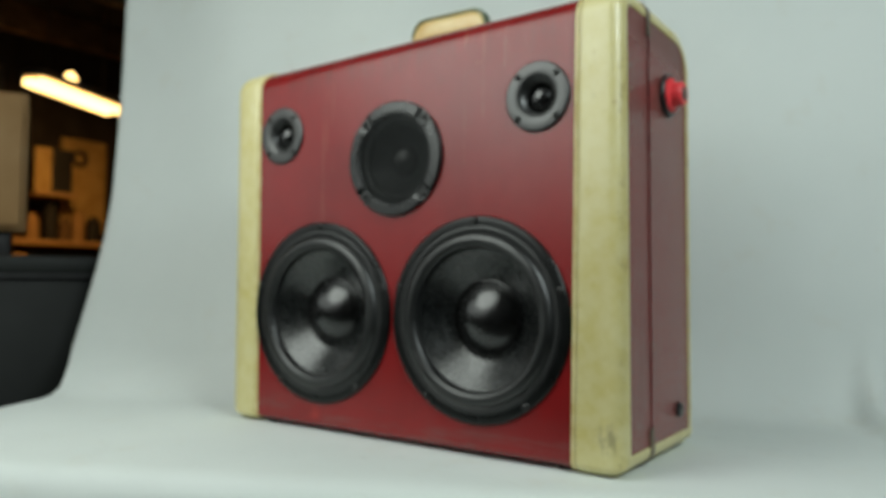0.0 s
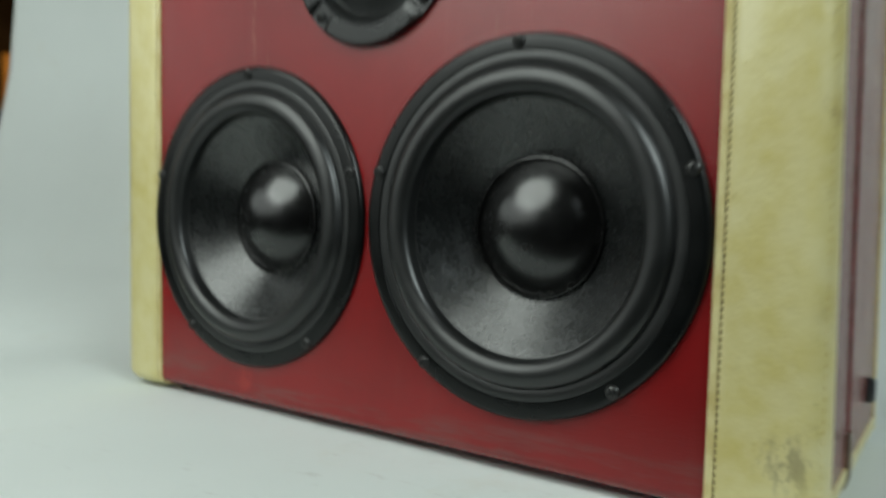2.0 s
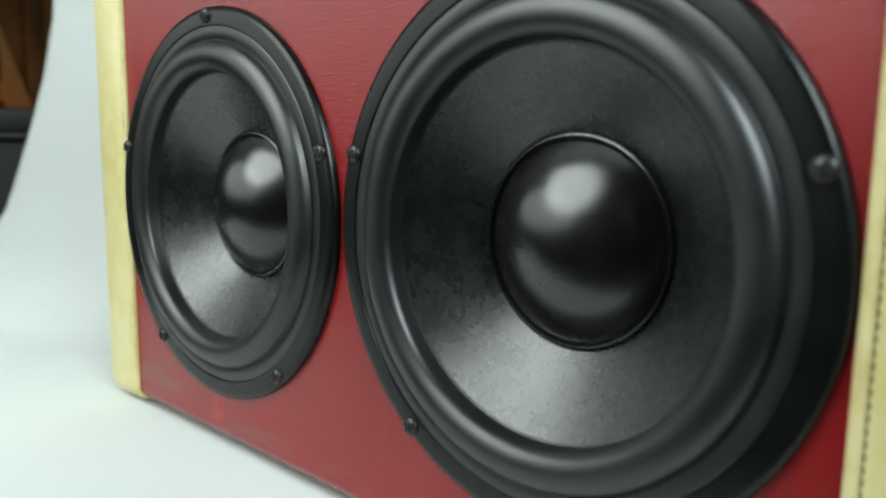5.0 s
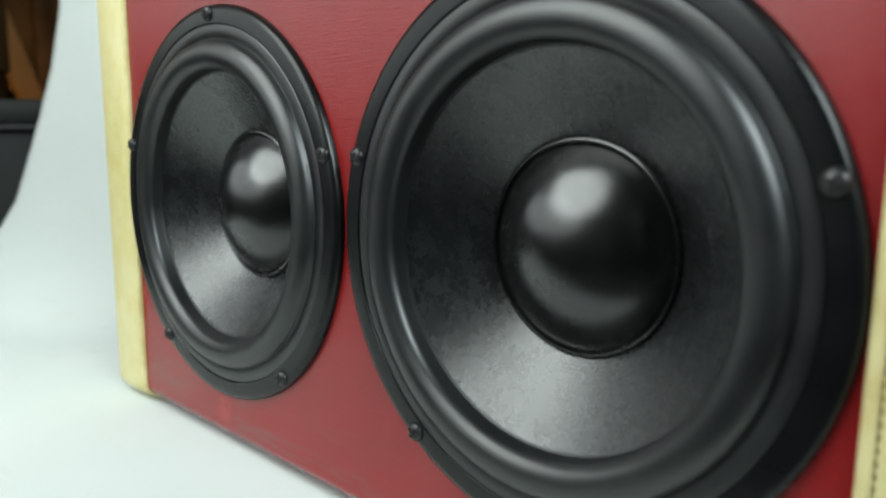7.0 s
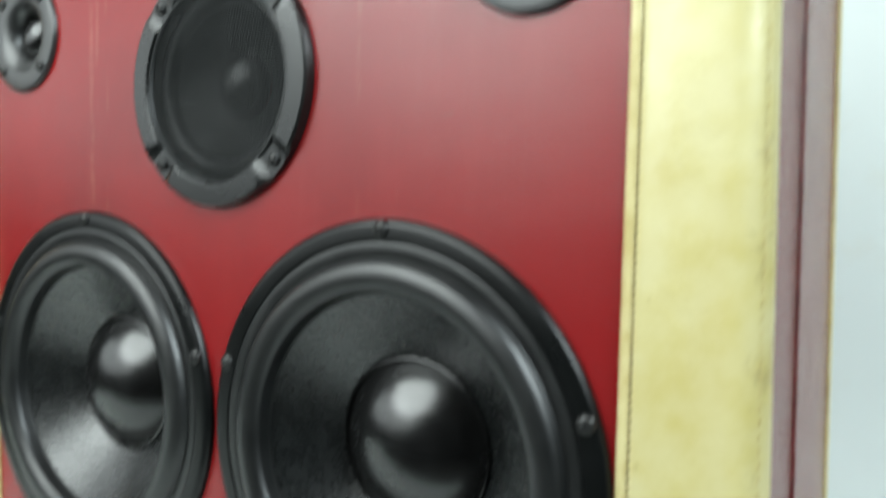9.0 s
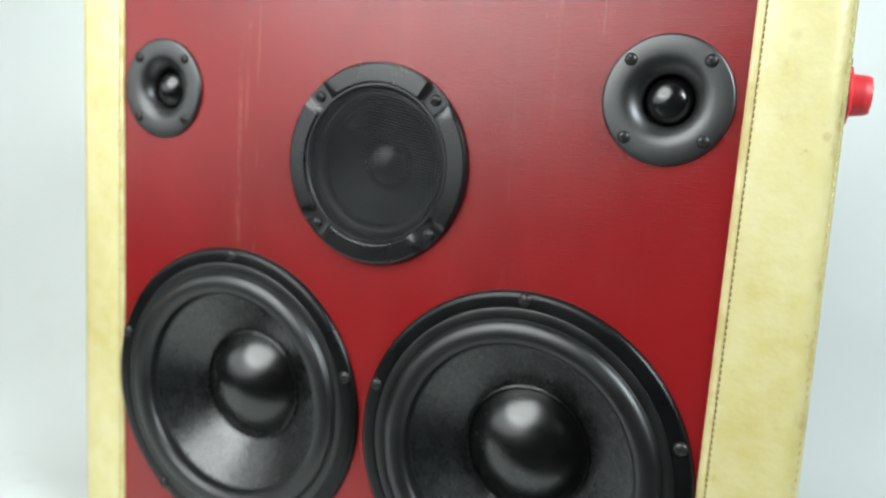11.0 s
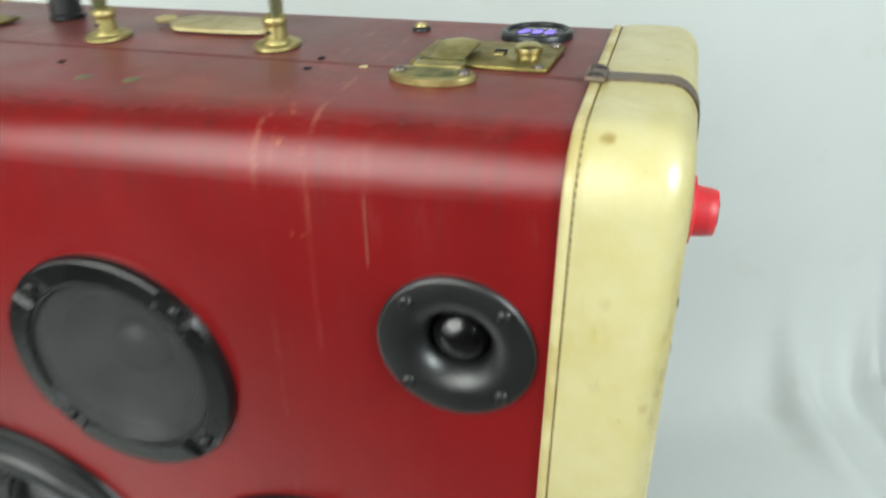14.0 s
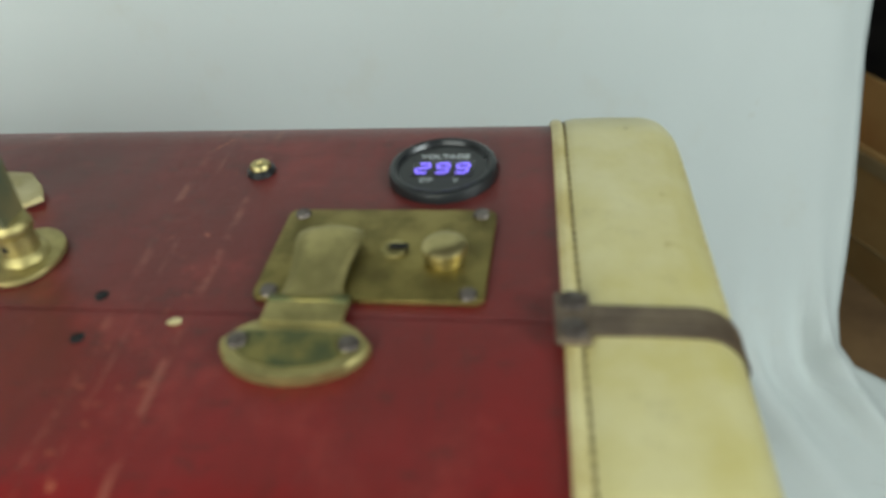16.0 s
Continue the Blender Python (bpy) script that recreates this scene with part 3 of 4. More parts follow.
def seam_piping(front, side):
    """A thin raised red edge on each half, along the join."""
    y0 = SEAM - 0.0023 if front else SEAM + 0.0003
    xm = (IN_LEFT + IN_RIGHT) / 2
    z = top_z(xm) - 0.0007 if side > 0 else FOOT + 0.0007
    tilt = pose(0, 0, 0, 0, -math.degrees(0.032) if side > 0 else 0, 0)
    bm = block((IN_RIGHT - IN_LEFT, 0.0013, 0.0016), (xm, y0 + 0.001, z), 0.0005, None, 1, tilt)
    return part("edge_piping", skew(bm), RAIL_RED, case, "worn red piping along the seam")


for front in (True, False):
    for side in (1, -1):
        seam_piping(front, side)


def trim_strip(right, front):
    """A rawhide strip that wraps one end of one half, with its welt and stitching."""
    s = 1 if right else -1
    x0, x1 = (IN_RIGHT, X_RIGHT) if right else (IN_LEFT, X_LEFT)
    r = 0.0150
    sec = [(x0 + s * 0.0036, 0.0003), (x0 + s * 0.0056, 0.0017), (x0 + s * 0.0090, 0.0025), (x0 + s * 0.020, 0.0028)]
    cx = x1 - s * r
    sec += [(cx + s * r * math.sin(radians(a)), 0.0026 - r + r * math.cos(radians(a))) for a in range(0, 91, 10)]
    sec += [(x1 + s * 0.0001, -0.0142), (x1 - s * 0.0004, -0.0158), (x1 - s * 0.0025, -0.0162)]
    strip = part("trim_strip", skew(sweep(sec, front, n=12)), CREAM, case, "cream rawhide strip, stained and scuffed", sharp=60)
    w = [(x0 - s * 0.0002, -0.0005), (x0 - s * 0.0004, 0.0010), (x0 + s * 0.0004, 0.0020), (x0 + s * 0.0020, 0.0023), (x0 + s * 0.0034, 0.0019), (x0 + s * 0.0041, 0.0006)]
    part("welt", skew(sweep(w, front, n=12)), WELT, strip, "narrow rolled cream edge", sharp=60)
    # one row of stitches lies in the groove beside the welt, a finer one on the outer bend
    for row_x, off, thick, gap, mat_, label in ((x0 + s * 0.0046, 0.0008, 0.0009, 0.0037, THREAD, "row of brown thread stitches"), (cx + s * r * 0.80, 0.0024 - r + r * 0.60, 0.0005, 0.0052, WELT, "row of cream thread stitches")):
        path = half_path(row_x, front, off, 24)
        bm = bmesh.new()
        run, left = 0.0024, 0.001
        for (ya, za), (yb, zb) in zip(path, path[1:]):
            seg = math.hypot(yb - ya, zb - za)
            d = left
            while d < seg:
                f = d / seg
                y, z = ya + (yb - ya) * f, za + (zb - za) * f
                tilt = math.degrees(math.atan2(zb - za, yb - ya))
                block((thick, run, thick), (row_x, y, z), 0.0, bm, 1, pose(0, 0, 0, tilt + random.uniform(-4, 4), 0, random.uniform(-3, 5)))
                d += gap
            left = d - seg
        tagged(part("stitching", skew(bm), mat_, strip, label, smooth=False), kind="stuff")
    # end panel inside the strip
    loop = half_path(x1, front, -0.0148, 12)
    xin = x1 - s * 0.0012
    bm = bmesh.new()
    vs = [bm.verts.new((xin, y, z)) for y, z in loop]
    back = [bm.verts.new((xin - s * 0.004, y, z)) for y, z in loop]
    bm.faces.new(vs)
    bm.faces.new(back)
    for k in range(len(vs)):
        j = (k + 1) % len(vs)
        bm.faces.new((vs[k], vs[j], back[j], back[k]))
    part("end_panel", skew(bm), END_RED, case, "dull greyed red leatherette end panel", smooth=False)
    return strip


for right in (True, False):
    for front in (True, False):
        trim_strip(right, front)


def seam_bracket(right, upper):
    """Brown metal rail that wraps the cream strip at the seam, with two rivets."""
    s = 1 if right else -1
    x0, x1 = (IN_RIGHT, X_RIGHT) if right else (IN_LEFT, X_LEFT)
    flip = 1 if upper else -1

    def level(x):
        return top_z(x) if upper else FOOT

    bm = bmesh.new()
    for dy in (-0.0046, 0.0010):
        pts = [(x0 + s * 0.004, 0.0036), (x1 - s * 0.0142, 0.0036)]
        pts += [(x1 - s * 0.0142 + s * 0.0150 * math.sin(radians(a)), 0.0036 - 0.0150 + 0.0150 * math.cos(radians(a))) for a in range(15, 91, 15)]
        pts += [(x1 + s * 0.0008, -0.034)]
        prev = None
        for x, off in pts:
            z = level(x) + flip * off
            # a flat bar's four corners at this station
            inx, inz = (0, -flip * 0.0022) if off > 0.003 else (-s * 0.0022, 0)
            ring = [bm.verts.new((x + ix, SEAM + dy + yy, z + iz)) for yy, ix, iz in ((-0.0026, 0, 0), (0.0026, 0, 0), (0.0026, inx, inz), (-0.0026, inx, inz))]
            if prev:
                for k in range(4):
                    bm.faces.new((prev[k], prev[(k + 1) % 4], ring[(k + 1) % 4], ring[k]))
            else:
                bm.faces.new(ring)
            prev = ring
        bm.faces.new(prev)
    rail = part("seam_bracket", skew(bm), BRONZE, case, "brown metal bracket over the seam", sharp=40)
    cap = block((0.0095, 0.0185, 0.0022), (x0 + s * 0.0020, SEAM - 0.0018, level(x0) + flip * 0.0036), 0.0008)
    part("bracket_plate", skew(cap), BRONZE, rail)
    for dy in (-0.0052, 0.0052):
        rv = move(lathe([(0.0038, 0.0), (0.0036, -0.0009), (0.0025, -0.0017), (0.0, -0.0021)], 14), UP if upper else pose(0, 0, 0, 90))
        part("rivet", skew(move(rv, pose(x0 + s * 0.0020, SEAM - 0.0018 + dy, level(x0) + flip * 0.0045))), RIVET, rail, "dull steel rivet")


for right in (True, False):
    for upper in (True, False):
        seam_bracket(right, upper)


# screws, made once and shared
def screw_mesh(r):
    bm = lathe([(r, 0.0006), (r, -0.0004), (r * 0.9, -0.0012), (r * 0.6, -0.0021), (0.0, -0.0024)], 16)
    for k in range(2):
        arm = block((r * 1.15, 0.0010, r * 0.26) if k == 0 else (r * 0.26, 0.0010, r * 1.15), (0, -0.00215, 0))
        me = bpy.data.meshes.new("tmp")
        arm.to_mesh(me)
        arm.free()
        first = len(bm.faces)
        bm.from_mesh(me)
        bpy.data.meshes.remove(me)
        bm.faces.ensure_lookup_table()
        for f in bm.faces[first:]:
            f.material_index = 1
    me = bpy.data.meshes.new("screw")
    bmesh.ops.recalc_face_normals(bm, faces=bm.faces)
    bm.to_mesh(me)
    bm.free()
    me.materials.append(SCREW_BLACK)
    me.materials.append(SLOT)
    me.shade_smooth()
    me.set_sharp_from_angle(angle=radians(40))
    return me


SCREW_BIG, SCREW_SMALL = screw_mesh(0.0042), screw_mesh(0.0036)


def put_screws(parent, count, first, radius, depth, mesh):
    for k in range(count):
        a = radians(first + 360 * k / count)
        ob = new("screw", mesh)
        ob.parent = parent
        ob.location = (radius * math.cos(a), depth, radius * math.sin(a))
        ob.rotation_euler = (0, random.uniform(0, 1.5), 0)


def woofer(x):
    """Eight-inch driver: pressed frame, gasket, half-roll surround, cone and dust cap."""
    frame_prof = [(0.0950, 0.004), (0.0955, -0.0036), (0.0984, -0.0038), (0.0988, -0.0044), (0.1045, -0.0046), (0.1068, -0.0042), (0.1082, -0.0030), (0.1087, -0.0008), (0.1087, 0.0006)]
    basket = part("woofer", lathe(frame_prof, 96), FRAME_BLACK, case, "large black woofer with a glossy dust cap", sharp=50)
    basket.location = (x, 0, W_Z)
    gasket = [(0.0982, -0.0034), (0.0980, -0.0039), (0.0974, -0.0041), (0.0916, -0.0040), (0.0904, -0.0032)]
    part("gasket", lathe(gasket, 96), RUBBER, basket, sharp=60)
    roll = [(0.0912, -0.0037)] + [(0.0828 + 0.0080 * math.cos(radians(a)), -0.0034 - 0.0062 * math.sin(radians(a))) for a in range(8, 181, 8)]
    roll += [(0.0747, -0.0006), (0.0744, 0.0010), (0.0738, 0.0012), (0.0732, 0.0016)]
    part("surround", lathe(roll, 96), RUBBER, basket, "black rubber half-roll", sharp=60)
    cone = [(0.0740, 0.0014), (0.0640, 0.0088), (0.0520, 0.0176), (0.0415, 0.0250), (0.0385, 0.0272)]
    part("cone", lathe(cone, 96), CONE, basket, "dark ribbed cone", sharp=60)
    cap = [(0.0427, 0.0248), (0.0425, 0.0230), (0.0420, 0.0222), (0.0412, 0.0221), (0.0406, 0.0229), (0.0404, 0.0238)]
    sag, rim = 0.0185, 0.0403
    ball = (rim * rim + sag * sag) / (2 * sag)
    a1 = math.asin(rim / ball)
    cap += [(ball * math.sin(a1 * (1 - k / 16)), 0.0238 - sag + ball - ball * math.cos(a1 * (1 - k / 16))) for k in range(1, 17)]
    part("dust_cap", lathe(cap, 72), CAP, basket, "domed glossy black dust cap", sharp=60)
    part("basket_back", lathe([(0.0950, 0.004), (0.088, 0.03), (0.055, 0.065), (0.0, 0.07)], 48), FRAME_BLACK, basket)
    put_screws(basket, 5, 90, 0.1037, -0.0044, SCREW_BIG)
    return basket


woofer(W_R)
woofer(W_L)


def midrange():
    prof = [(0.0512, 0.003), (0.0518, -0.0036), (0.0524, -0.0052), (0.0531, -0.0056), (0.0580, -0.0055), (0.0634, -0.0053), (0.0646, -0.0046), (0.0653, -0.0030), (0.0656, 0.0004)]
    seat = [45, 135, 225, 315]
    bm = lathe(prof, 128)
    # shallow notches in the flange under the four screws
    for v in bm.verts:
        r = math.hypot(v.co.x, v.co.z)
        ang = math.degrees(math.atan2(v.co.z, v.co.x)) % 360
        off = min(abs(ang - s - 0.6) for s in seat)
        if r > 0.0520 and off < 9.5:
            v.co.y = max(v.co.y, -0.0056 + 0.0026 * min(1.0, (9.5 - off) / 2.0))
    ring = part("midrange", bm, RING, case, "black midrange driver behind a wire grille", sharp=28)
    ring.location = (MID[0], 0, MID[1])
    # woven wire grille, slightly domed
    bm = bmesh.new()
    R = 0.0512
    pitch = 0.00185
    for turn, wire in ((-100, 0.00046), (-10, 0.00026)):
        c, s = math.cos(radians(turn)), math.sin(radians(turn))
        k = -int(R / pitch)
        while k * pitch < R:
            p = k * pitch
            half = math.sqrt(max(R * R - p * p, 0))
            if half > 0.002:
                pts = []
                for j in range(9):
                    q = -half + 2 * half * j / 8
                    dome = -0.0028 - 0.0035 * (1 - (p * p + q * q) / (R * R))
                    pts.append((p, q, dome))
                prev = None
                for p_, q, d in pts:
                    loop = []
                    for dp, dd in ((-wire, 0), (0, -wire), (wire, 0), (0, wire)):
                        a, b = p_ + dp, q
                        loop.append(bm.verts.new((a * c - b * s, d + dd, a * s + b * c)))
                    if prev:
                        for i in range(4):
                            bm.faces.new((prev[i], prev[(i + 1) % 4], loop[(i + 1) % 4], loop[i]))
                    prev = loop
            k += 1
    part("grille", bm, MESH_GREY, ring, "fine dark wire mesh", smooth=False)
    part("grille_rim", lathe([(0.0522, -0.0030), (0.0518, -0.0044), (0.0506, -0.0046), (0.0498, -0.0034)], 96), MESH_GREY, ring)
    roll = [(0.0510, 0.0030)] + [(0.0455 + 0.0048 * math.cos(radians(a)), 0.0052 - 0.0042 * math.sin(radians(a))) for a in range(0, 181, 20)] + [(0.0402, 0.0066)]
    part("surround", lathe(roll, 64), RUBBER, ring)
    part("cone", lathe([(0.0404, 0.0066), (0.0320, 0.0120), (0.0200, 0.0190), (0.0170, 0.0205)], 64), PAPER, ring)
    part("dust_cap", lathe([(0.0180, 0.0190)] + [(0.0176 * math.cos(radians(a)), 0.0190 - 0.0125 * math.sin(radians(a))) for a in range(0, 91, 9)], 48), CAP, ring)
    put_screws(ring, 4, 45.6, 0.0594, -0.0034, SCREW_SMALL)


midrange()


def tweeter(at):
    prof = [(0.0358, 0.0004), (0.0358, -0.0016), (0.0352, -0.0026), (0.0338, -0.0030), (0.0262, -0.0030)]
    prof += [(0.0262 - 0.0120 * math.sin(radians(a)), 0.0092 - 0.0122 * math.cos(radians(a))) for a in range(10, 91, 10)]
    prof += [(0.0139, 0.0125), (0.0137, 0.0150)]
    plate = part("tweeter", lathe(prof, 72), HORN, case, "small grey-black tweeter with a shiny dome", sharp=50)
    plate.location = (at[0], 0, at[1])
    dome = [(0.0146, 0.0150), (0.0141, 0.0136), (0.0138, 0.0126)] + [(0.0137 * math.cos(radians(a)), 0.0119 - 0.0112 * math.sin(radians(a))) for a in range(0, 89, 8)] + [(0.0, 0.0007)]
    part("dome", lathe(dome, 48), DOME, plate, "glossy black soft dome", sharp=60)
    put_screws(plate, 4, 45, 0.0302, -0.0028, SCREW_SMALL)


tweeter(TW_R)
tweeter(TW_L)


# ---- fittings on top of the case
def on_top(name, label, x, y, parent_mesh, material, pivot=(0, 0)):
    """Set a fitting on the sloping top, turned with the slid rear half about its pivot."""
    ob = part(name, parent_mesh, material, case, label)
    turn = -0.058
    px, py = pivot
    dx, dy = px - (px * math.cos(turn) - py * math.sin(turn)), py - (px * math.sin(turn) + py * math.cos(turn))
    ob.location = (x + dx, y + dy + shear(x + px, y + py), top_z(x) - sag(y))
    ob.rotation_euler = (-0.022 if y > 0.11 else 0.0, -math.atan(0.032), turn)
    return ob


def rounded(w, d, r, n=4):
    out = []
    for cx, cy, a0 in ((w - r, d - r, 0), (-w + r, d - r, 90), (-w + r, -d + r, 180), (w - r, -d + r, 270)):
        out += arc(cx, cy, r, a0, a0 + 90, n)
    return out


def latch(x, s):
    """Brass lock: plate with keyhole and push knob on the rear half, hinged hasp on the front half. s mirrors it."""
    y0 = 0.1040
    plate = on_top("latch", "tarnished brass lock with a hinged hasp and push knob", x, 0, prism([(s * (px + 0.0145), y0 + py) for px, py in rounded(0.0336, 0.0212, 0.003)][::s], 0.0002, 0.0018, 0.0006), PLATE, (s * 0.0145, y0))
    # hasp foot: a half-moon dish with a raised rim, on the front half
    cx, cy = -0.0003 * s, 0.0652
    moon = [(cx + 0.0207 * math.cos(radians(a)), cy + 0.0134 * math.sin(radians(a))) for a in range(180, 361, 10)]
    moon += [(cx + 0.0165, cy + 0.0042), (cx + 0.0118, cy + 0.0080), (cx - 0.0118, cy + 0.0080), (cx - 0.0165, cy + 0.0042)]
    part("hasp_foot", prism(moon, 0.0002, 0.0034, 0.0012, 3), BRASS, plate, "half-moon brass foot")
    inner = [(cx + (px - cx) * 0.84, cy + 0.001 + (py - cy) * 0.80) for px, py in moon[:19]] + [(cx + 0.0140, cy + 0.003), (cx - 0.0140, cy + 0.003)]
    part("hasp_dish", prism(inner, 0.0030, 0.0037, 0.0003), DISH, plate, "dark green tarnished dish")
    for dx in (-0.0153, 0.0153):
        part("rivet", move(move(lathe([(0.0030, 0.0), (0.0026, -0.0010), (0.0, -0.0015)], 14), UP), pose(cx + dx, cy - 0.0012, 0.0036)), RIVET, plate, "steel rivet")
    # hinge knuckles across the seam
    for k, (dx, w) in enumerate(((-0.0078, 0.0070), (0.0, 0.0082), (0.0078, 0.0070))):
        kn = move(lathe([(0.0, -w / 2), (0.0018, -w / 2), (0.0018, w / 2), (0.0, w / 2)], 14), pose(cx + dx, 0.0802, 0.0032, 0, 0, 90))
        part("hinge_knuckle", kn, DISH, plate)
    part("hasp_neck", block((0.0232, 0.0095, 0.0016), (cx, 0.0757, 0.0034), 0.0006), BRASS, plate)
    # hasp arm, bowed up over the plate with a raised tongue
    bm = bmesh.new()
    rows = []
    for y, z, w in ((0.0806, 0.0040, 0.0108), (0.0830, 0.0046, 0.0092), (0.0868, 0.0056, 0.0084), (0.0925, 0.0066, 0.0086), (0.0985, 0.0074, 0.0094), (0.1035, 0.0077, 0.0102), (0.1072, 0.0075, 0.0102), (0.1098, 0.0070, 0.0090), (0.1112, 0.0062, 0.0062)):
        row = []
        for k in range(7):
            f = -1 + k / 3
            row.append(bm.verts.new((cx + f * w, y, z - 0.0016 * f * f)))
        rows.append(row)
    for a, b in zip(rows, rows[1:]):
        for k in range(6):
            bm.faces.new((a[k], a[k + 1], b[k + 1], b[k]))
    arm = part("hasp_arm", bm, BRASS, plate, "bowed brass hasp", sharp=60)
    so = arm.modifiers.new("thickness", "SOLIDIFY")
    so.thickness, so.offset = 0.0013, -1.0
    # keyhole escutcheon
    part("keyhole", move(move(lathe([(0.0040, 0), (0.0038, -0.0008), (0.0026, -0.0010), (0.0022, -0.0004), (0.0, -0.0004)], 20), UP), pose(s * 0.0193, y0 + 0.0007, 0.0017)), BRASS, plate)
    part("key_slot", block((0.0058, 0.0020, 0.0006), (s * 0.0206, y0 + 0.0011, 0.0030)), SLOT, plate)
    knob = [(0.0056, 0.0), (0.0055, -0.0016), (0.0064, -0.0022), (0.0067, -0.0034), (0.0064, -0.0050), (0.0050, -0.0062), (0.0026, -0.0067), (0.0, -0.0068)]
    part("push_knob", move(move(lathe(knob, 32), UP), pose(s * 0.0350, y0 - 0.0026, 0.0017)), BRIGHT_BRASS, plate, "round polished brass knob")
    for px, py in ((-0.0143, 0.0183), (0.0434, 0.0185), (0.0434, -0.0183), (-0.0143, -0.0183)):
        part("rivet", move(move(lathe([(0.0027, 0.0), (0.0023, -0.0009), (0.0, -0.0013)], 14), UP), pose(s * px, y0 + py, 0.0017)), RIVET, plate, "steel rivet")


latch(0.1597, 1)
latch(-0.1590, -1)


def handle():
    """Amber plastic grip slung under a patinated brass strap on two posts."""
    cx, cy = 0.0050, 0.0983
    base_z = top_z(cx)
    half = 0.0562
    strap_top = 0.0560
    r = 0.0200
    line = [(half, 0.0120), (half, strap_top - r)] + arc(half - r, strap_top - r, r, 0, 90, 8)[1:] + [(0, strap_top)]
    line += [(-x, z) for x, z in reversed(line[:-1])]
    bm = bmesh.new()
    prev = None
    n = len(line)
    for k, (x, z) in enumerate(line):
        xa, za = line[max(k - 1, 0)]
        xb, zb = line[min(k + 1, n - 1)]
        t = Vector((xb - xa, zb - za)).normalized()
        nx, nz = t.y, -t.x
        w = 0.0062 if abs(x) < half - 0.004 or z > 0.03 else 0.0048
        th = 0.0014
        loop = [bm.verts.new((x + nx * dn, dy, z + nz * dn)) for dy, dn in ((-w, -th), (w, -th), (w, th * 0.3), (0, th * 0.9), (-w, th * 0.3))]
        if prev:
            for i in range(5):
                bm.faces.new((prev[i], prev[(i + 1) % 5], loop[(i + 1) % 5], loop[i]))
        else:
            bm.faces.new(loop)
        prev = loop
    bm.faces.new(prev)
    strap = part("handle", bm, PATINA, case, "carrying handle with amber grip and green-tarnished brass strap", sharp=50)
    strap.location = (cx, cy + shear(cx, cy), base_z)
    strap.rotation_euler = (0, 0, -0.03)
    # grip: flat underside, bowed ends, soft round sides
    bm = bmesh.new()
    rows = []
    zt, zb, lx = strap_top - 0.0022, 0.0275, half - 0.0022
    for k in range(41):
        x = -lx + 2 * lx * k / 40
        rr = 0.0195
        over = max(0.0, abs(x) - (lx - rr))
        ztop = zt - (rr - math.sqrt(max(rr * rr - over * over, 0.0)))
        ztop = max(ztop, zb + 0.0035)
        mid, hh = (ztop + zb) / 2, (ztop - zb) / 2
        wy = 0.0088 - 0.0022 * (abs(x) / lx) ** 4
        row = []
        for j in range(20):
            a = 2 * math.pi * j / 20
            ca, sa = math.cos(a), math.sin(a)
            ex = 0.62
            row.append(bm.verts.new((x, wy * math.copysign(abs(ca) ** ex, ca), mid + hh * math.copysign(abs(sa) ** ex, sa))))
        rows.append(row)
    for a, b in zip(rows, rows[1:]):
        for j in range(20):
            bm.faces.new((a[j], a[(j + 1) % 20], b[(j + 1) % 20], b[j]))
    bm.faces.new(rows[0])
    bm.faces.new(rows[-1])
    part("grip", bm, GRIP, strap, "translucent amber plastic grip", sharp=50)
    for s in (-1, 1):
        xx = s * (half - 0.0022)
        dz = 0.032 * xx
        foot = prism([(xx + 0.0118 * math.cos(radians(a)), 0.0142 * math.sin(radians(a))) for a in range(0, 360, 15)], 0.0003 + dz, 0.0022 + dz, 0.0008)
        part("foot_plate", foot, BRASS, strap, "oval brass foot plate")
        post = [(0.0078, 0.0), (0.0075, -0.0014), (0.0058, -0.0030), (0.0056, -0.0092), (0.0064, -0.0104), (0.0066, -0.0122), (0.0060, -0.0138), (0.0044, -0.0150), (0.0, -0.0154)]
        part("post", move(move(lathe(post, 28), UP), pose(xx, 0, 0.0018 + dz)), BRASS, strap, "dull brass swivel post")
        part("pin_hole", move(lathe([(0.0012, 0.0), (0.0, -0.0001)], 10), pose(xx - 0.001, -0.0057, 0.0080 + dz)), SLOT, strap)


handle()

# torn leather patch behind the handle
patch = [(-0.0370, 0.1350), (-0.0330, 0.1305), (-0.0205, 0.1185), (0.0060, 0.1172), (0.0300, 0.1183), (0.0425, 0.1200), (0.0475, 0.1285), (0.0530, 0.1330), (0.0470, 0.1412), (0.0380, 0.1485), (0.0100, 0.1500), (-0.0230, 0.1498), (-0.0330, 0.1430)]
px0 = 0.0065
lp = on_top("leather_patch", "torn cream leather label patch", px0, 0, prism([(0.9 * (x - px0), y - 0.0017) for x, y in patch], 0.0002, 0.0022, 0.0007), PATCH, (0, 0.132))
part("curled_edge", move(lathe([(0.0, -0.007), (0.0022, -0.006), (0.0026, 0.0), (0.0018, 0.006), (0.0, 0.007)], 12), pose(-0.0345 - px0, 0.1335, 0.0022, 0, 0, -42)), PATCH, lp)

# brass terminal screw on a black washer
ws = on_top("terminal_screw", "brass screw on a black washer", 0.1235, 0.1518, move(lathe([(0.0052, 0.0), (0.0050, -0.0014), (0.0042, -0.0022), (0.0, -0.0022)], 28), UP), BLACKPLASTIC)
part("screw_head", move(move(lathe([(0.0038, 0.0), (0.0038, -0.0008), (0.0032, -0.0017), (0.0013, -0.0019), (0.0010, -0.0010), (0.0, -0.0010)], 20), UP), pose(0, 0, 0.0020)), BRIGHT_BRASS, ws, "bright brass screw head")


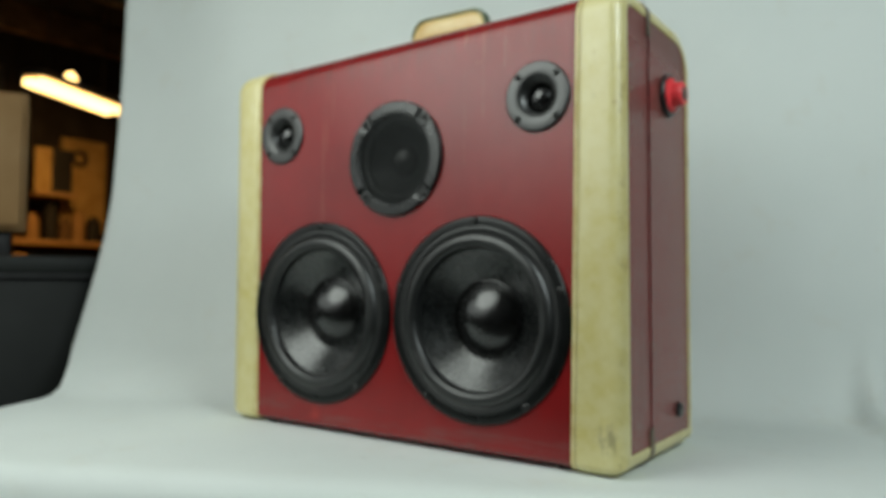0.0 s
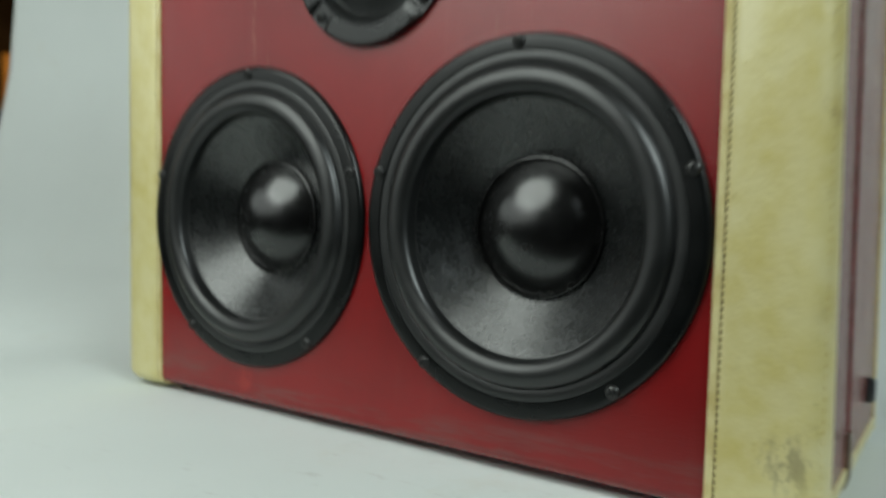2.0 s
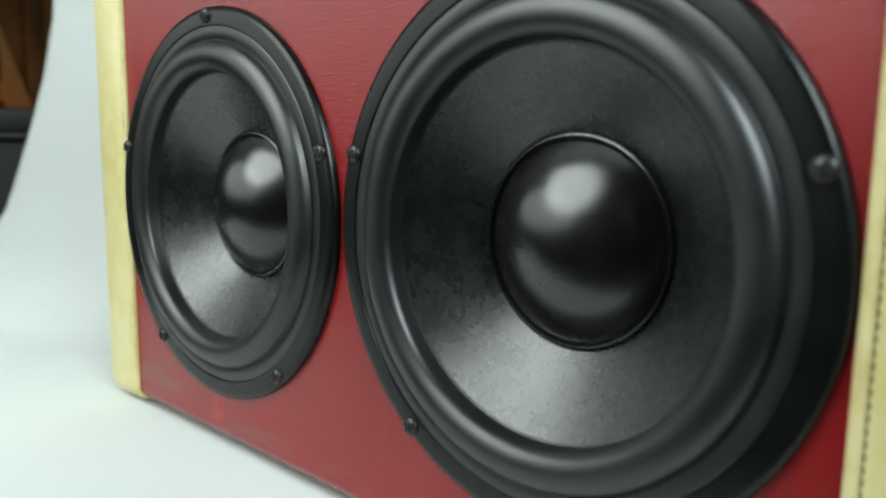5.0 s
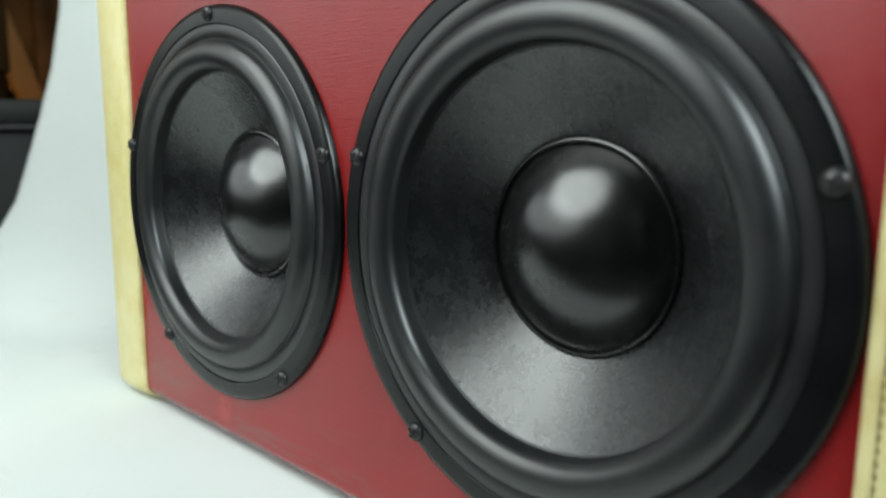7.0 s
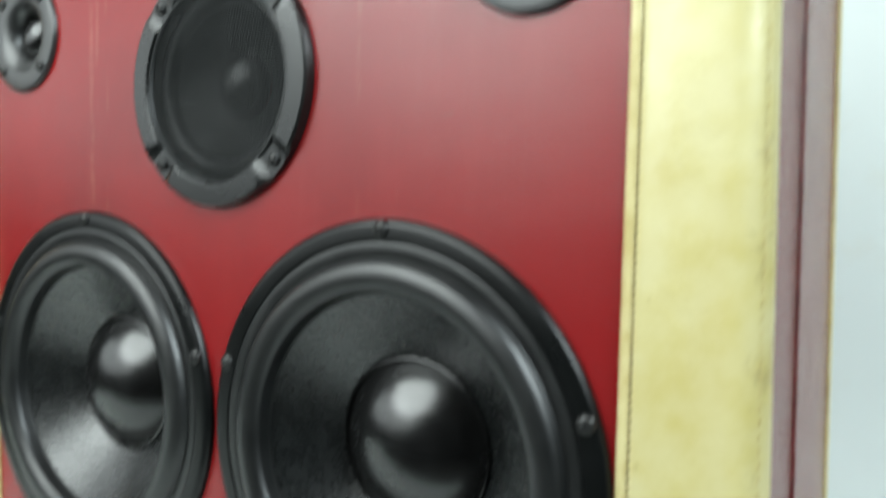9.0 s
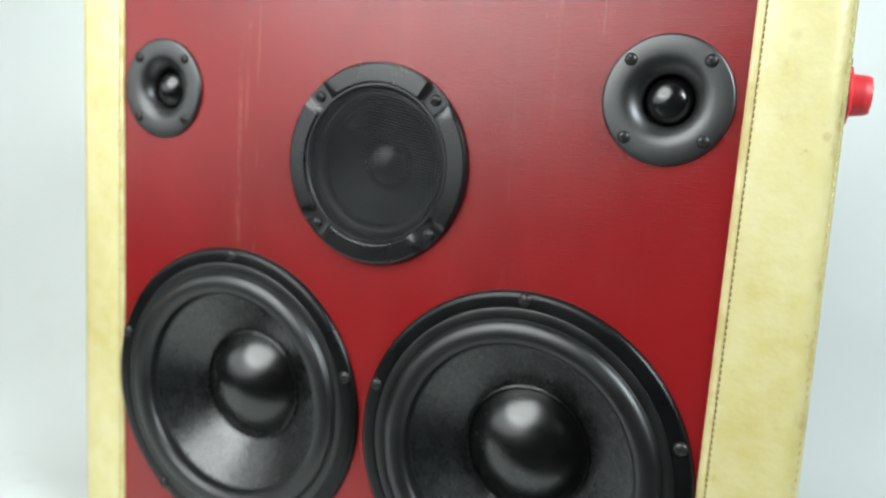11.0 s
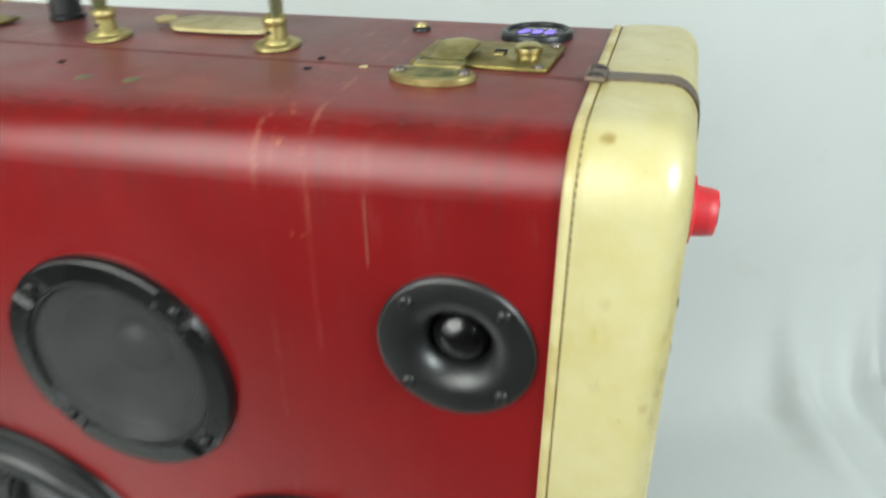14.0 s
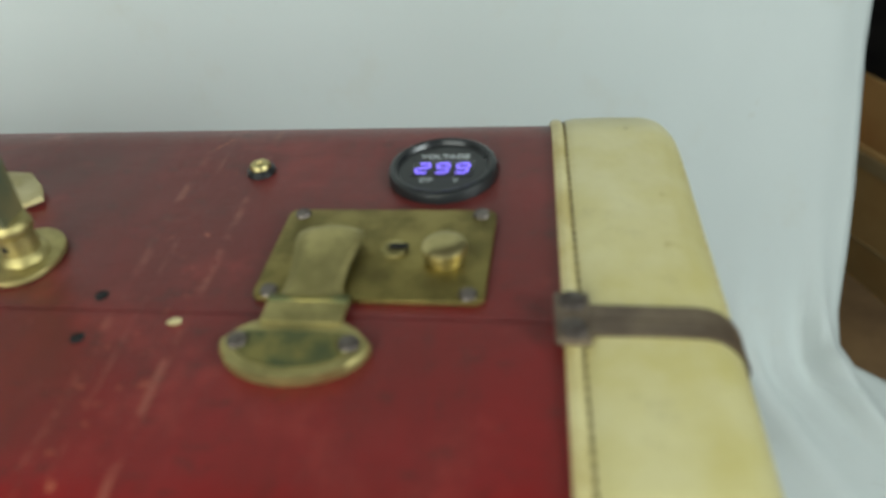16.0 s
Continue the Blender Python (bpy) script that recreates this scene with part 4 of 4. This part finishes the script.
# ---- voltmeter
def lettering(text, size, x, y, z, parent, label):
    cu = bpy.data.curves.new("lettering", "FONT")
    cu.body, cu.size, cu.align_x, cu.align_y = text, size, "CENTER", "CENTER"
    cu.extrude = 0.0001
    ob = bpy.data.objects.new("lettering", cu)
    scene.collection.objects.link(ob)
    me = bpy.data.meshes.new_from_object(ob.evaluated_get(bpy.context.evaluated_depsgraph_get()))
    bpy.data.objects.remove(ob)
    me.materials.clear()
    me.materials.append(PRINT)
    out = new("lettering", me)
    out.parent, out.location = parent, (x, y, z)
    return tagged(out, label)


def voltmeter():
    body = [(0.0190, 0.0), (0.0190, -0.0018), (0.0184, -0.0034), (0.0172, -0.0040), (0.0160, -0.0036), (0.0152, -0.0022), (0.0, -0.0022)]
    v = on_top("voltmeter", "round black panel voltmeter with violet digits", 0.1897, 0.1508, move(lathe(body, 64), UP), BLACKPLASTIC)
    z = 0.0023
    part("display_window", block((0.0215, 0.0098, 0.0005), (0, -0.0006, z), 0.0002), UNLIT, v, "smoked display window")
    lettering("VOLTAGE", 0.0039, 0.0, 0.0066, z + 0.0002, v, "white printed word VOLTAGE")
    lettering("DC", 0.0032, -0.0048, -0.0082, z + 0.0002, v, "white printed letters DC")
    lettering("V", 0.0032, 0.0052, -0.0082, z + 0.0002, v, "white printed letter V")
    segs = {"a": (0, 1, 0), "b": (0.5, 0.5, 1), "c": (0.5, -0.5, 1), "d": (0, -1, 0), "e": (-0.5, -0.5, 1), "f": (-0.5, 0.5, 1), "g": (0, 0, 0)}
    for k, lit in enumerate(("abged", "abcdfg", "abcdfg")):
        bm = bmesh.new()
        for key in lit:
            sx, sy, up = segs[key]
            w, h = 0.0040, 0.0029
            size = (0.0009, h - 0.0007, 0.0003) if up else (w - 0.0007, 0.0009, 0.0003)
            y = sy * h
            block(size, ((k - 1) * 0.0068 + sx * w + 0.12 * y, -0.0012 + y, z + 0.0005), 0.0, bm)
        part("digit", bm, SEGMENT, v, "glowing violet seven-segment digit", smooth=False)


voltmeter()

# control knob and small nails on top
def volume_knob():
    """A fluted black knob with a pale pointer line."""
    bm = lathe([(0.0108, -0.0006), (0.0108, -0.0030), (0.0098, -0.0042), (0.0094, -0.0255), (0.0088, -0.0268), (0.0070, -0.0272), (0.0, -0.0272)], 72)
    for v in bm.verts:
        if v.co.y < -0.0040 and math.hypot(v.co.x, v.co.z) > 0.0085:
            f = 1 - 0.045 * (0.5 + 0.5 * math.cos(24 * math.atan2(v.co.z, v.co.x)))
            v.co.x, v.co.z = v.co.x * f, v.co.z * f
    knob = on_top("volume_knob", "fluted black plastic control knob", -0.1120, 0.1360, move(bm, UP), BLACKPLASTIC)
    part("pointer", block((0.0014, 0.0080, 0.0004), (0, -0.0045, 0.0274)), PRINT, knob, "pale pointer line")


volume_knob()
for x, y, m_ in ((0.0922, 0.0838, SLOT), (0.0928, 0.0670, SLOT), (-0.0420, 0.0540, SLOT), (0.0150, 0.0378, PATINA), (-0.0120, 0.0370, PATINA)):
    nail = move(lathe([(0.0021 if m_ is SLOT else 0.0042, 0.0), (0.0017, -0.0006), (0.0, -0.0009)], 14), UP)
    on_top("nail_head", "small dark nail head", x, y, nail, m_)
on_top("chipped_edge", "pale chip in the seam edge", 0.1195, 0.0736, prism([(-0.0020, -0.0009), (0.0007, -0.0014), (0.0022, 0.0002), (0.0012, 0.0014), (-0.0010, 0.0011)], 0.0002, 0.0010, 0.0003), PATCH)


# ---- fittings on the end of the case
def side_fittings():
    x = X_RIGHT - 0.0012
    washer = move(lathe([(0.0, 0.0), (0.0228, 0.0), (0.0230, -0.0022), (0.0222, -0.0034), (0.0150, -0.0036)], 48), TO_RIGHT)
    w = part("socket_plug", washer, BLACKPLASTIC, case, "red plastic plug on a black washer")
    w.location = (lean(x, 0.128, 0.3855), 0.1280, 0.3855)
    body = [(0.0184, -0.0034), (0.0186, -0.0046), (0.0182, -0.0058), (0.0150, -0.0062), (0.0136, -0.0072), (0.0130, -0.0130), (0.0122, -0.0170), (0.0112, -0.0180), (0.0, -0.0180)]
    part("plug_body", move(lathe(body, 48), TO_RIGHT), REDPLASTIC, w, "bright red plastic plug")
    part("plug_tip", move(lathe([(0.0074, -0.0178), (0.0070, -0.0188), (0.0, -0.0191)], 24), TO_RIGHT), RIVET, w, "grey metal tip")
    stud = move(lathe([(0.0082, 0.0), (0.0080, -0.0030), (0.0062, -0.0046), (0.0, -0.0050)], 24), TO_RIGHT)
    part("rubber_stud", stud, BLACKPLASTIC, case, "black rubber stud").location = (lean(x, 0.1555, 0.0478), 0.1555, 0.0478)
    for y, z in ((0.0775, 0.315), (0.0775, 0.340), (0.0770, 0.122), (0.0785, 0.265), (0.036, 0.047), (0.022, 0.395), (0.022, 0.372)):
        pin = move(lathe([(0.0022, 0.0), (0.0019, -0.0003), (0.0, -0.0004)], 12), TO_RIGHT)
        part("pin", pin, BRONZE, case).location = (lean(x, y, z), y, z)
    for xe, s in ((X_RIGHT, 1), (X_LEFT, -1)):
        gap = block((0.0012, 0.0022, 0.40), (xe - s * 0.0009, SEAM, 0.232))
        part("seam_line", skew(gap), RAIL_RED, case)


side_fittings()

# four small black feet
for x in (-0.200, 0.210):
    for y in (0.022, 0.165):
        part("foot", move(lathe([(0.0, 0.0105), (0.009, 0.0105), (0.009, 0.001), (0.008, 0.0), (0.0, 0.0)], 20), pose(x, y, 0.0, 90)), BLACKPLASTIC, case, "small black foot")


# ---------------------------------------------------------------- the workshop around
def room():
    x0, x1, y0, y1, z0, z1, t = -4.6, 3.2, -3.4, 4.6, -0.75, 1.75, 0.12
    for name, size, centre, m_ in (
        ("floor", (x1 - x0, y1 - y0, t), ((x0 + x1) / 2, (y0 + y1) / 2, z0 - t / 2), FLOORMAT),
        ("ceiling", (x1 - x0, y1 - y0, t), ((x0 + x1) / 2, (y0 + y1) / 2, z1 + t / 2), DARKWALL),
        ("wall_west", (t, y1 - y0, z1 - z0), (x0 - t / 2, (y0 + y1) / 2, (z0 + z1) / 2), DARKWALL),
        ("wall_east", (t, y1 - y0, z1 - z0), (x1 + t / 2, (y0 + y1) / 2, (z0 + z1) / 2), DARKWALL),
        ("wall_north", (x1 - x0, t, z1 - z0), ((x0 + x1) / 2, y1 + t / 2, (z0 + z1) / 2), DARKWALL),
        ("wall_south", (x1 - x0, t, z1 - z0), ((x0 + x1) / 2, y0 - t / 2, (z0 + z1) / 2), DARKWALL),
    ):
        tagged(part(name, block(size, centre), m_, None, smooth=False), "dark basement " + name.split("_")[0], name.split("_")[0], kind="structure")


room()


def block_thing(name, label, category, size, centre, m_, bevel=0.004, turn=None):
    return tagged(part(name, block(size, centre, bevel, None, 2, turn), m_, None, label, smooth=False), category=category)


FACING = pose(0, 0, 0, 0, 0, 61.6)      # turns x to run across the view into the workshop
EYE0, AHEAD, ACROSS = Vector((0.568, -0.686, 0)), Vector((-0.8796, 0.4756, 0)), Vector((0.4756, 0.8796, 0))


def shop_at(d, across, z):
    return EYE0 + AHEAD * d + ACROSS * across + Vector((0, 0, z))


def workshop():
    # tall grey flight case behind the table
    fc = thing("flight_case", "tall dark grey tolex case with a lidded top", "case", at=shop_at(2.04, -0.40, -0.75))
    fc.rotation_euler = (0, 0, radians(61.6))
    part("body", block((1.2, 0.62, 0.928), (0, 0, 0.464), 0.01), TOLEX_GREY, fc)
    part("lid", block((1.22, 0.64, 0.036), (0, 0, 0.9540), 0.008), TOLEX_GREY, fc)
    part("edge_strip", block((1.224, 0.644, 0.008), (0, 0, 0.932), 0.002), CASE_BLACK, fc)
    # plywood cupboard standing on it
    cb = thing("cupboard", "brown veneered cupboard standing on the grey case", "cupboard", at=shop_at(2.03, -0.365, 0.2222))
    cb.rotation_euler = (0, 0, radians(61.6))
    part("carcass", block((0.62, 0.20, 0.30), (0, 0, 0.206), 0.004), OAK, cb)
    part("plinth", block((0.56, 0.16, 0.056), (0, 0.01, 0.028), 0.003), CASE_BLACK, cb)
    part("door", block((0.60, 0.016, 0.28), (0, -0.108, 0.206), 0.003), OAK, cb)
    # timber trestle on the floor behind the case
    tr = thing("trestle", "brown timber trestle standing behind the grey case", "trestle", at=(-2.60, 0.70, -0.75))
    for dx in (-0.25, 0.25):
        part("upright", block((0.05, 0.058, 1.75), (dx - 0.25, 0.085, 0.875), 0.004), WOOD, tr)
    part("brace", block((0.045, 0.075, 1.20), (0.0, -0.115, 1.44), 0.004, None, 1, pose(0, 0, 0, 19)), PLY, tr)
    part("crossbar", block((0.55, 0.03, 0.09), (-0.25, 0.041, 0.62), 0.004), WOOD, tr)
    # pale boards, shelves and stored things on the far wall
    block_thing("wall_board", "pale yellowed pegboard on the basement wall", "board", (0.03, 0.32, 0.64), (-4.52, 2.29, 0.78), PEG)
    block_thing("wall_board", "pale board leaning on the basement wall", "board", (0.03, 0.11, 0.29), (-4.40, 1.945, 0.850), PEG)
    block_thing("shelf", "short pine shelf on the basement wall", "shelf", (0.26, 0.28, 0.025), (-4.45, 2.01, 0.6925), PLY)
    block_thing("shelf", "rough pine shelf low on the wall", "shelf", (0.26, 1.9, 0.035), (-4.45, 1.95, 0.38), PLY)
    block_thing("dark_box", "dark wooden box on a shelf", "box", (0.16, 0.13, 0.29), (-4.46, 2.066, 0.850), CASE_BLACK)
    tagged(part("wire_coil", move(lathe([(0.046 + 0.014 * math.cos(radians(a)), 0.014 * math.sin(radians(a))) for a in range(0, 361, 30)], 28), pose(-4.49, 2.244, 0.968, 0, 0, 90)), CASE_BLACK, None, "coil of black cable hung on the wall", sharp=60), category="coil")
    for k, (y, h, r) in enumerate(((1.78, 0.22, 0.055), (1.90, 0.17, 0.045), (2.02, 0.24, 0.05), (2.12, 0.15, 0.04), (2.21, 0.2, 0.045), (2.32, 0.17, 0.05))):
        jar = lathe([(0.0, 0.0), (r, 0.0), (r, -h * 0.75), (r * 0.6, -h * 0.85), (r * 0.6, -h), (0.0, -h)], 20)
        tagged(part("jar", move(move(jar, UP), pose(-4.43, y, 0.398)), (WOOD, OAK, CASE_BLACK)[k % 3], None, "brown storage jar on a shelf"), category="jar", group="jars on the shelf")
    for k, (y, w, h) in enumerate(((1.55, 0.3, 0.22), (1.95, 0.34, 0.16), (2.35, 0.28, 0.20))):
        block_thing("carton", "small cardboard carton on the bench", "carton", (0.22, w, h), (-4.2, y, 0.08 + h / 2), CARD)
    bench = thing("bench", "dark workbench against the wall", "workbench", at=(-4.15, 1.9, -0.75))
    part("benchtop", block((0.8, 2.6, 0.06), (0, 0, 0.80), 0.004), WOOD, bench)
    for dx in (-0.34, 0.34):
        for dy in (-1.2, 1.2):
            part("leg", block((0.08, 0.08, 0.77), (dx, dy, 0.385), 0.004), WOOD, bench)
    # shop light: a twin-tube fixture under the joists
    a, b = Vector((-3.43, 1.365, 1.155)), Vector((-3.75, 2.02, 1.155))
    mid, run = (a + b) / 2, (b - a)
    heading = math.degrees(math.atan2(run.y, run.x))
    lamp = thing("shop_light", "lit twin-tube fluorescent shop light hanging from joists", "lamp", at=mid)
    lamp.rotation_euler = (0, 0, radians(heading))
    part("housing", block((run.length, 0.14, 0.04), (0, 0, 0.055), 0.006), LAMPWHITE, lamp)
    for dy in (-0.038, 0.038):
        part("tube", move(lathe([(0.0, -run.length / 2), (0.023, -run.length / 2), (0.023, run.length / 2), (0.0, run.length / 2)], 16), pose(0, dy, 0.01, 0, 0, 90)), TUBE, lamp, "glowing warm tube")
    for dx in (-0.25, 0.25):
        part("hanger", block((0.008, 0.008, 0.52), (dx, 0, 0.33)), BRONZE, lamp)
    part("bulb", move(lathe([(0.0, -0.045), (0.027, -0.036), (0.037, 0.0), (0.027, 0.03), (0.012, 0.045), (0.0, 0.045)], 16), pose(-0.06, 0, 0.095, 90)), TUBE, lamp, "glowing bare bulb")
    glow_lamp = new("shop_light_source", shop)
    glow_lamp.matrix_world = look(mid + Vector((0, 0, -0.05)), mid + Vector((-0.35, 0.1, -1.0)))
    for k in range(7):
        block_thing("joist", "dark rough ceiling joist", "joist", (0.06, 7.9, 0.18), (-4.0 + k * 0.9, 0.6, 1.661), WOOD)
    # cardboard boxes beyond the cloth's free end
    cx = thing("cardboard_box", "open brown cardboard box behind the cloth", "box", at=(0.864, 1.103, -0.75))
    cx.rotation_euler = (0, 0, radians(-62))
    for name, size, centre in (("front_panel", (0.60, 0.006, 0.65), (0, -0.097, 0.325)), ("back_panel", (0.60, 0.006, 0.65), (0, 0.097, 0.325)), ("side_panel", (0.006, 0.188, 0.65), (-0.297, 0, 0.325)), ("side_panel", (0.006, 0.188, 0.65), (0.297, 0, 0.325)), ("base_panel", (0.588, 0.188, 0.006), (0, 0, 0.003))):
        part(name, block(size, centre, 0.0015, None, 1), CARD, cx)
    part("packing_tape", block((0.56, 0.002, 0.026), (0, -0.101, 0.628)), TAPE, cx, "pale strip of packing tape")
    part("crease", block((0.59, 0.002, 0.003), (0, -0.1005, 0.486)), TAPE, cx)
    # Second box is added: it stands in for the open box's shaded inner wall.
    bx = thing("cardboard_box", "added brown box standing in for the open box's shaded inside", "box", at=(1.15, 1.215, -0.75))
    bx.rotation_euler = (0, 0, radians(-62))
    part("carton_body", block((0.42, 0.36, 0.74), (0, 0, 0.37), 0.005), CARD, bx)
    for sy in (-1, 1):
        part("flap", block((0.418, 0.005, 0.17), (0, sy * 0.205, 0.815), 0.001, None, 1, pose(0, 0, 0, sy * -18)), CARD, bx)


workshop()
